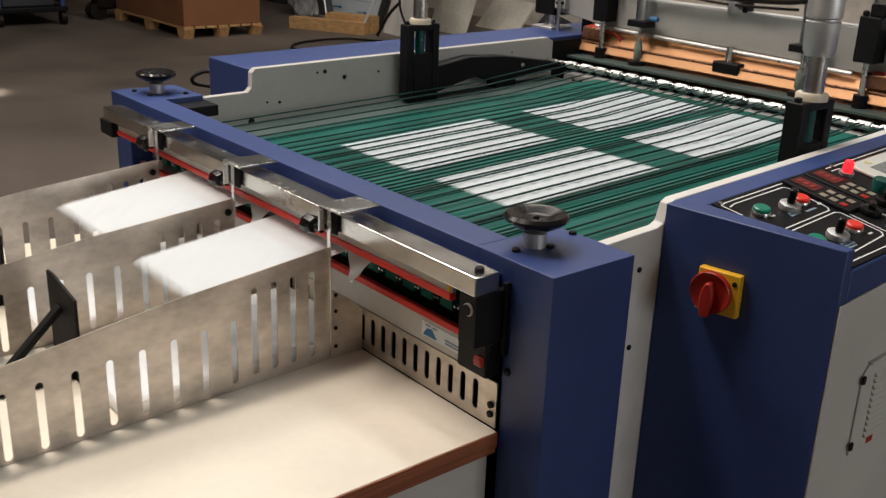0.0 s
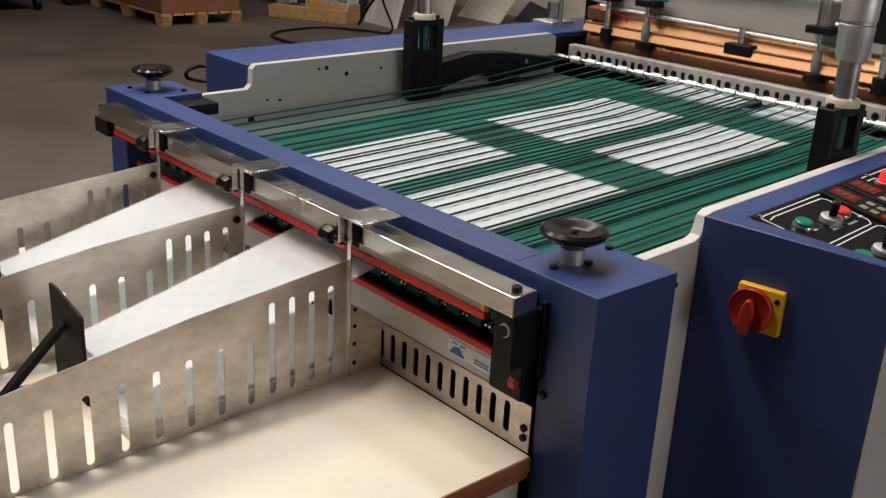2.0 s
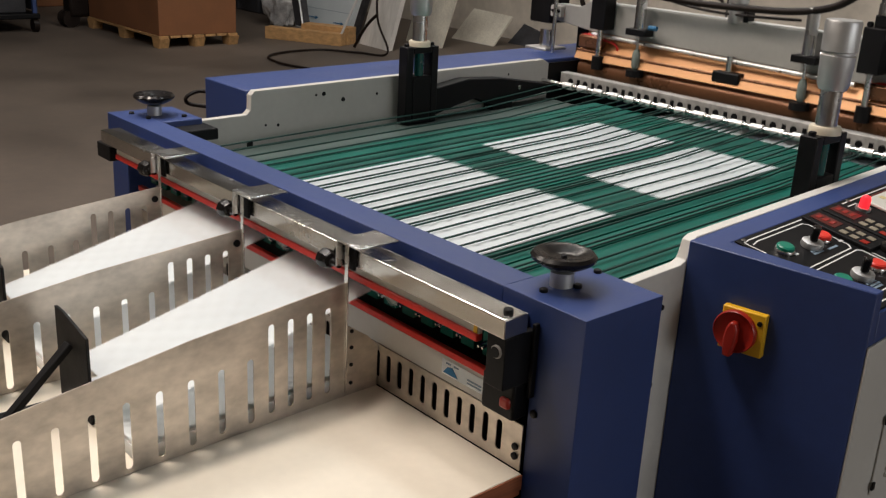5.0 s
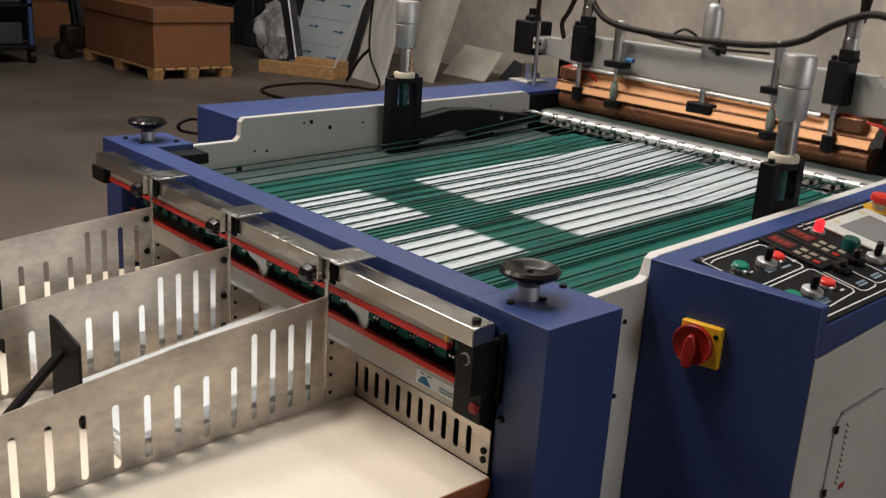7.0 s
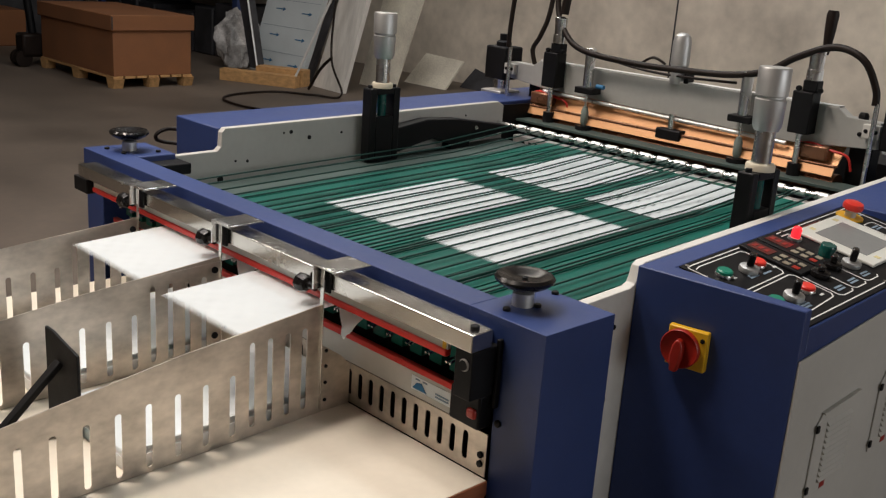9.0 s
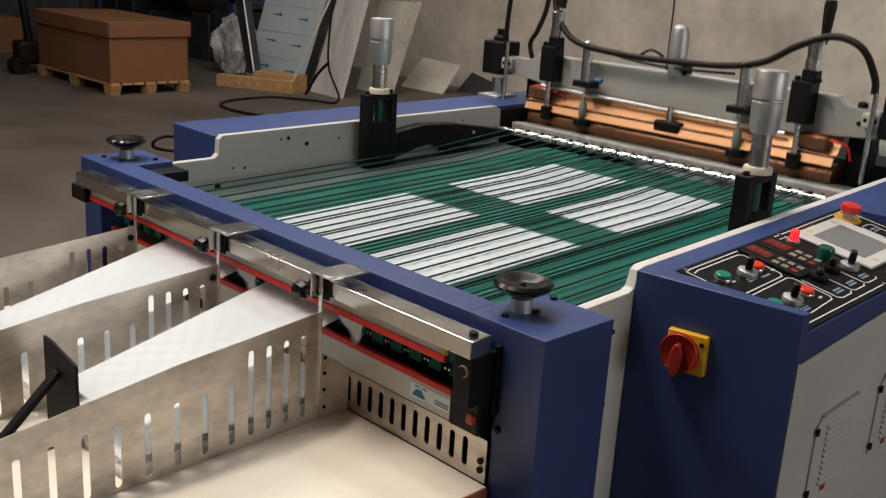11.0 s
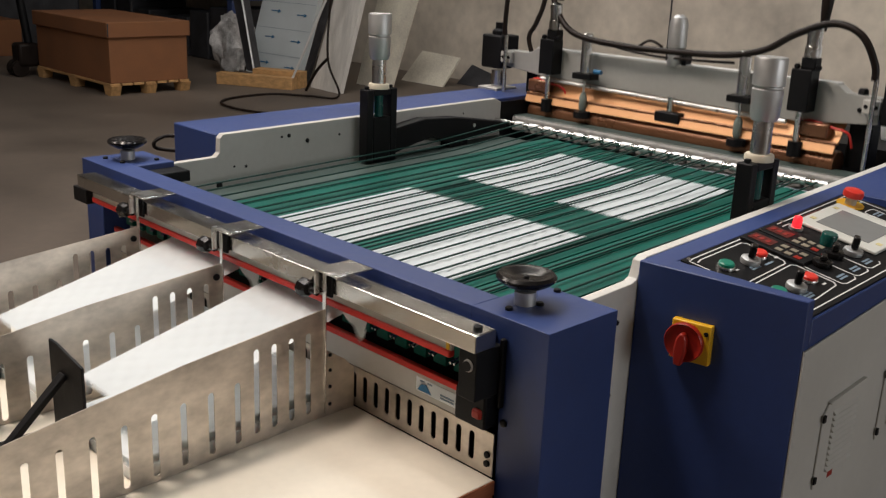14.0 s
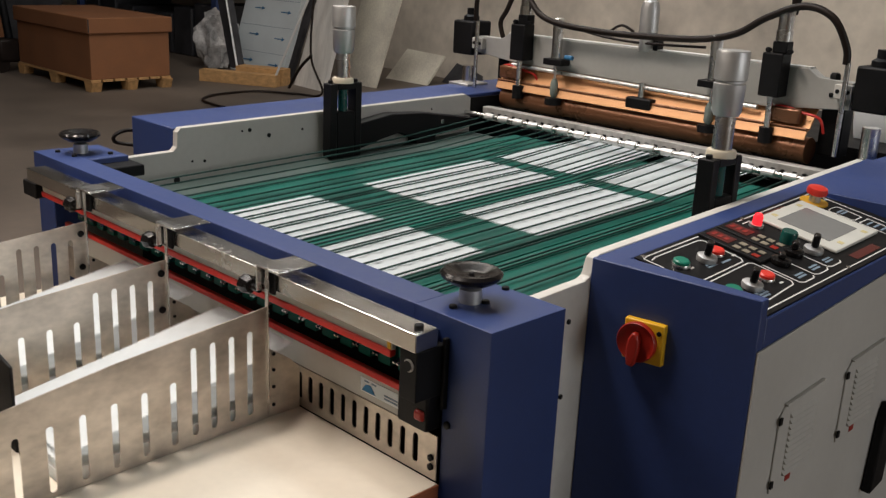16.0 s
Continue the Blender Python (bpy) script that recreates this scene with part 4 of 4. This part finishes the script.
# ---- goods along the wall ----
def box_on_pallet():
    x1, y0 = -7.97, 3.28
    x0, y1 = x1 - 1.60, y0 + 0.825
    p = thing("pallet", "low pine pallet on the floor", "pallet")
    for bx in (x0, (x0 + x1) / 2 - 0.06, x1 - 0.12):
        for by in (y0, (y0 + y1) / 2 - 0.05, y1 - 0.10):
            bm = bmesh.new()
            cx, cy = bx + 0.06, by + 0.05
            prism(bm, [(cx - 0.05, 0.0), (cx + 0.05, 0.0), (cx + 0.085, 0.09), (cx - 0.085, 0.09)], "y", by, by + 0.10)
            part("pallet_block", bm, PINE, p)
    for k in range(7):
        y = y0 + 0.1205 * k
        cube("deck_board", (x0, x1, y, y + 0.10, 0.0902, 0.112), PINE, p, bevel=0.002)
    c = thing("cardboard_box", "large brown cardboard box with a lid, on a pallet", "box")
    cube("carton", (x0 + 0.01, x1 - 0.01, y0 + 0.01, y1 - 0.01, 0.1122, 0.56), CARD, c, "brown cardboard carton", 0.006)
    bm = bmesh.new()
    box(bm, x0 - 0.015, x1 + 0.015, y0 - 0.015, y1 + 0.015, 0.53, 0.672)
    part("lid", bm, CARD, c, "brown cardboard lid", 0.008)
    cube("lid_seam", (x1 + 0.0152, x1 + 0.017, y0 - 0.012, y0 + 0.0, 0.54, 0.66), SHADE, c)


def leaning(name, label, cat, corners, thick, mat, bevel=0.0):
    """A flat board from four corners (low near, low far, high far, high near), thickened backwards."""
    bm = bmesh.new()
    c = [Vector(q) for q in corners]
    n = (c[1] - c[0]).cross(c[3] - c[0]).normalized()
    a = [bm.verts.new(q) for q in c]
    b = [bm.verts.new(q - n * thick) for q in c]
    bm.faces.new(a)
    bm.faces.new(list(reversed(b)))
    for k in range(4):
        q = (k + 1) % 4
        bm.faces.new((a[q], a[k], b[k], b[q]))
    return tagged(mesh(name, bm, mat, bevel), label, cat)


def wall_goods():
    # foam board with printed arrows
    o = leaning("foam_board", "pale foam board printed with small blue arrows, leaning", "board", [(-9.02, 5.45, 0.0), (-8.08, 5.5, 0.0), (-7.67, 5.85, 2.1), (-8.61, 5.80, 2.1)], 0.06, FOAM)
    o0, du, dv = Vector((-9.02, 5.45, 0.0)), Vector((0.94, 0.05, 0)), Vector((0.41, 0.35, 2.1))
    n = du.cross(dv).normalized()
    for r in range(6):
        for s in (0.30, 0.78):
            bm = bmesh.new()
            c = o0 + du * s + dv * (0.07 + 0.135 * r - 0.02 * s)
            e, f = du.normalized(), dv.normalized()
            pts = [(-0.08, 0.006), (0.04, 0.006), (0.04, 0.022), (0.09, 0), (0.04, -0.022), (0.04, -0.006), (-0.08, -0.006)]
            va = [bm.verts.new(c + e * u + f * v + n * 0.002) for u, v in pts]
            vb = [bm.verts.new(c + e * u + f * v + n * 0.004) for u, v in pts]
            bm.faces.new(vb)
            for k in range(7):
                q = (k + 1) % 7
                bm.faces.new((va[k], va[q], vb[q], vb[k]))
            part("printed_arrow", bm, INK, o)
        bm = bmesh.new()
        c = o0 + dv * (0.11 + 0.135 * r)
        vs = [c + n * 0.002, c + du * 0.98 + n * 0.002, c + du * 0.98 + f * 0.004 + n * 0.002, c + f * 0.004 + n * 0.002]
        a = [bm.verts.new(v) for v in vs]
        b = [bm.verts.new(v + n * 0.001) for v in vs]
        bm.faces.new(b)
        for k in range(4):
            q = (k + 1) % 4
            bm.faces.new((a[k], a[q], b[q], b[k]))
        part("printed_line", bm, TEXTGREY, o)
    leaning("white_board", "whitewashed wooden board leaning on the wall", "board", [(-7.60, 5.3, 0.0), (-7.06, 5.25, 0.0), (-6.70, 5.6, 2.2), (-7.10, 5.65, 2.2)], 0.05, BOARD)
    leaning("aluminium_sheet", "dull aluminium sheet leaning on the wall", "metal sheet", [(-7.58, 5.9, 0.0), (-7.0, 5.9, 0.0), (-6.84, 6.1, 0.97), (-7.47, 6.1, 0.94)], 0.012, SHEET)
    leaning("aluminium_sheet", "small dull aluminium sheet propped low", "metal sheet", [(-7.58, 6.55, 0.0), (-6.92, 6.55, 0.0), (-6.86, 6.75, 0.31), (-7.46, 6.75, 0.33)], 0.02, SHEET)
    leaning("dark_batten", "dark narrow batten leaning beside the boards", "batten", [(-7.90, 5.40, 0.0), (-7.80, 5.38, 0.0), (-7.20, 5.6, 1.9), (-7.30, 5.62, 1.9)], 0.04, SHADE)
    leaning("rubbish_bag", "black rubbish bag slumped by the wall", "bag", [(-7.05, 6.9, 0.0), (-6.55, 6.9, 0.0), (-6.65, 7.0, 0.16), (-6.92, 7.0, 0.22)], 0.15, SHADE)
    leaning("steel_beam", "dark steel beam leaning with a bright edge", "beam", [(-8.32, 5.0, 0.11), (-8.16, 5.0, 0.11), (-9.05, 5.25, 1.9), (-9.30, 5.25, 1.9)], 0.08, SHADE)
    bm = bmesh.new()
    rod(bm, (-8.16, 4.985, 0.11), (-9.05, 5.235, 1.9), 0.012, 8)
    tagged(mesh("steel_tube", bm, ALU), "bright thin steel tube leaning on a beam", "tube")
    bm = bmesh.new()
    rod(bm, (-7.58, 5.0, 0.0), (-6.75, 5.2, 1.6), 0.012, 8)
    tagged(mesh("white_batten", bm, LINE), "thin white batten leaning on the boards", "batten")
    # timber on the floor
    m = pose(-8.20, 4.62, 0, 0, 0, 27)
    bm = bmesh.new()
    box(bm, -0.07, 0.80, 0.0, 0.12, 0.0, 0.12, m)
    tagged(mesh("timber", bm, PINE, 0.004), "sawn pine timber lying on the floor", "timber")
    bm = bmesh.new()
    box(bm, 0.28, 0.82, 0.13, 0.30, 0.0, 0.17, m)
    tagged(mesh("timber", bm, PINE, 0.004), "short sawn pine timber on the floor", "timber")
    # wrapped bundle
    bm = bmesh.new()
    bmesh.ops.create_uvsphere(bm, u_segments=40, v_segments=30, radius=1.0)
    for v in bm.verts:
        k = 1 + 0.30 * noise.noise(v.co * 1.9) + 0.16 * noise.noise(v.co * 5) + 0.06 * noise.noise(v.co * 13)
        v.co = Vector((-9.10 + 0.25 * v.co.x * k, 5.35 + 0.22 * v.co.y * k, 0.31 + 0.33 * v.co.z * k))
        v.co.z = max(v.co.z, 0.0)
    for f in bm.faces:
        f.smooth = True
    tagged(mesh("wrapped_bale", bm, WRAP), "bale wrapped in crumpled grey stretch film", "bale")
    # cable on the floor and wall
    o = tube("cable", [(-6.75, 5.1, 2.2), (-6.98, 5.15, 1.4), (-7.03, 5.1, 0.8), (-6.92, 5.0, 0.35), (-6.75, 5.0, 0.04), (-7.0, 4.85, 0.016), (-7.3, 4.6, 0.016), (-7.25, 4.1, 0.016), (-6.96, 3.85, 0.016), (-6.4, 3.9, 0.016), (-5.6, 4.5, 0.016)], 0.011, RUBBER)
    tagged(o, "black cable hanging down and trailing over the floor", "cable")
    o = tube("cable", [(-6.92, 5.0, 0.38), (-7.1, 5.0, 0.24), (-7.25, 4.98, 0.03)], 0.015, RUBBER)
    tagged(o, "short black cable loop beside the boards", "cable")
    o = tube("cable", [(-1.553, 0.52, 0.88), (-1.68, 0.46, 0.893), (-1.75, 0.409, 0.894), (-1.752, 0.380, 0.894), (-1.75, 0.356, 0.886), (-1.75, 0.350, 0.874), (-1.75, 0.365, 0.862), (-1.70, 0.42, 0.855), (-1.553, 0.50, 0.85)], 0.0055, RUBBER)
    tagged(o, "black cable loop beside the machine", "cable")


def rack():
    r = thing("storage_rack", "blue steel storage rack full of dark goods", "rack")
    for x in (-13.1, -9.62):
        for y in (5.6, 6.6):
            cube("post", (x, x + 0.10, y, y + 0.10, 0, 4.0), NAVY, r, "blue rack post")
    for z in (0.75, 2.2):
        cube("shelf", (-13.1, -9.52, 5.6, 6.7, z, z + 0.10), NAVY, r, "blue rack shelf")
    for k in range(7):
        x = -13.0 + 0.48 * k
        h = 0.62 + 0.14 * math.sin(k * 2.1)
        ob = cube("crate", (x, x + 0.44, 5.62, 6.5, 0.851, 0.851 + h), SHADE, None, bevel=0.02)
        tagged(ob, "dark crate on the storage rack", "crate", "crates of the rack")
        ob = cube("crate", (x + 0.03, x + 0.45, 5.65, 6.5, 0.0, 0.55 + 0.1 * math.cos(k)), SHADE, None, bevel=0.02)
        tagged(ob, "dark crate under the storage rack", "crate", "crates of the rack")
    ob = cube("cardboard_box", (-12.1, -11.45, 3.3, 3.9, 0.0, 0.42), CARD, None, bevel=0.01)
    tagged(ob, "small brown cardboard box standing on the floor", "box")
    # tall block, added to make the background on the left dark
    ob = cube("machine_cover", (-15.0, -12.2, 3.0, 5.0, 0.0, 2.4), SHADE, None, bevel=0.04)
    tagged(ob, "tall dark block added to darken the back of the hall", "machine")
    tube_ob = tube("film_roll", [(-9.9, 5.58, 0.90), (-10.6, 5.58, 0.90), (-11.4, 5.58, 0.90)], 0.05, WRAP)
    tagged(tube_ob, "grey film roll lying on the rack shelf", "roll")


def trolley():
    t = thing("trolley", "dark steel trolley with goods, on castors", "trolley")
    cube("deck", (-10.55, -9.36, 2.0, 2.72, 0.13, 0.18), DARK, t, "dark trolley deck", 0.01)
    for x in (-10.5, -9.42):
        for y in (2.05, 2.66):
            cube("post", (x, x + 0.04, y, y + 0.04, 0.181, 1.5), NAVY, t, "dark blue post")
            bm = bmesh.new()
            rod(bm, (x + 0.02, y - 0.01, 0.065), (x + 0.02, y + 0.04, 0.065), 0.065, 16)
            part("wheel", bm, RUBBER, t, "black castor wheel")
    for z in (0.55, 0.95):
        cube("shelf", (-10.5, -9.38, 2.04, 2.70, z, z + 0.03), DARK, t, "dark shelf")
    cube("side_panel", (-10.5, -9.38, 2.695, 2.705, 0.20, 1.5), SHADE, t, "dark mesh side panel")
    for k in range(5):
        x = -10.42 + 0.20 * k
        ob = cube("bin", (x, x + 0.17, 2.12, 2.62, 0.181, 0.36 + 0.05 * math.sin(k * 2.2)), SHADE, None, bevel=0.01)
        tagged(ob, "dark plastic bin on the trolley", "bin", "bins of the trolley")
        ob = cube("bin", (x, x + 0.17, 2.12, 2.62, 0.581, 0.80 + 0.04 * math.cos(k * 1.7)), NAVY if k % 2 else SHADE, None, bevel=0.01)
        tagged(ob, "dark plastic bin on the trolley", "bin", "bins of the trolley")


def hand_truck():
    t = thing("pallet_truck", "black hand pallet truck standing by the box", "pallet truck")
    cube("body", (-9.78, -9.58, 3.10, 3.32, 0.10, 0.34), RUBBER, t, "black truck body", 0.03)
    for x in (-9.74, -9.62):
        bm = bmesh.new()
        rod(bm, (x - 0.025, 3.12, 0.085), (x + 0.025, 3.12, 0.085), 0.085, 20)
        part("wheel", bm, RUBBER, t, "black rubber wheel")
    bm = bmesh.new()
    rod(bm, (-9.66, 3.24, 0.34), (-9.72, 3.16, 1.15), 0.040, 10)
    part("handle", bm, DARK, t, "black steering handle")


box_on_pallet()
wall_goods()
rack()
trolley()
hand_truck()


# ---- movement ----
def motions():
    rows = []
    n = 16 * 10 + 1
    for k in range(n):
        t = k / 10
        rows.append((t, pose(0, 0, 0.025 + 0.030 * math.cos(2 * math.pi * (t - 12.95) / P))))
    walk(bridge, rows)
    # the comb drops behind the rods between the cuts
    rows = []
    for k in range(n):
        t = k / 10
        rows.append((t, pose(0, 0, -0.028 * (1 - max(0, math.cos(2 * math.pi * (t - 12.87) / P))))))
    walk(bpy.data.objects["comb_bar"], rows)
    rows = []
    for k in range(n):
        t = k / 10
        rows.append((t, pose(0, 0, 0.013 * max(0, math.cos(2 * math.pi * (t - 11.15) / P)))))
    walk(bpy.data.objects["cord_bar"], rows)
    for ob, x in FLAPS:
        rows = []
        for k in range(-2, 28):
            t0 = k * P + 0.862 / SPEED
            for t, a in ((t0 - 0.02, 70), (t0 + 0.04, 20), (t0 + 0.10, -28), (t0 + 0.36, -38), (t0 + 0.42, 15), (t0 + 0.48, 70)):
                if 0.03 < t < 15.97:
                    rows.append((t, pose(x, -0.040, 0.853, a, 0, 8)))
        walk(ob, [(0, rows[0][1])] + rows + [(16, rows[-1][1])])
    lean = math.degrees(math.atan(0.032))
    for ob, x, d, k in SHEETS:
        # the leading edge passes y = 0.862 at this moment
        t0 = k * P

        def at(front):
            return t0 + (0.862 - front) / SPEED

        def on_belt(front):
            c = front + SHEET_L / 2
            return pose(x, c, belt_z(c) + 0.0030, lean)
        order = 0.0004 * (k + 4)
        cut = at(0.845)
        w = x + d
        path = [(cut - 0.50, pose(x, 1.72, 0.812 - order * 0.3, 0)), (cut - 0.43, on_belt(1.27)), (cut - 0.26, on_belt(0.945)), (cut - 0.17, on_belt(0.868)), (cut - 0.04, on_belt(0.850)),
                (at(0.78), on_belt(0.78)), (at(0.3), on_belt(0.3)), (at(0.0), on_belt(0.0)),
                (at(-0.18) - 0.018, pose(x + 0.5 * d, 0.022, 0.8625, 2.3)), (at(-0.30) - 0.030, pose(w, -0.098, 0.840, 7)), (at(-0.38) - 0.030, pose(w, -0.178, 0.8095, 13)),
                (at(-0.44), pose(w, -0.214, 0.788, 14)), (at(-0.53), pose(w, -0.214, 0.758, 11.5)), (at(-0.62), pose(w, -0.215, 0.733, 8)), (at(-0.72), pose(w, -0.217, (PILE_FRONT + PILE_BACK) / 2 + 0.003 + order, 2.4))]
        keep = [(t, m) for t, m in path if 0 < t < 16]

        def blend(t):
            if t <= path[0][0]:
                return path[0][1]
            for (a, ma), (b, mb) in zip(path, path[1:]):
                if a <= t <= b:
                    return ma.lerp(mb, (t - a) / (b - a))
            return path[-1][1]
        walk(ob, [(0, blend(0))] + [(t, m) for t, m in keep if t > 0.04 and t < 15.96] + [(16, blend(16))])


motions()
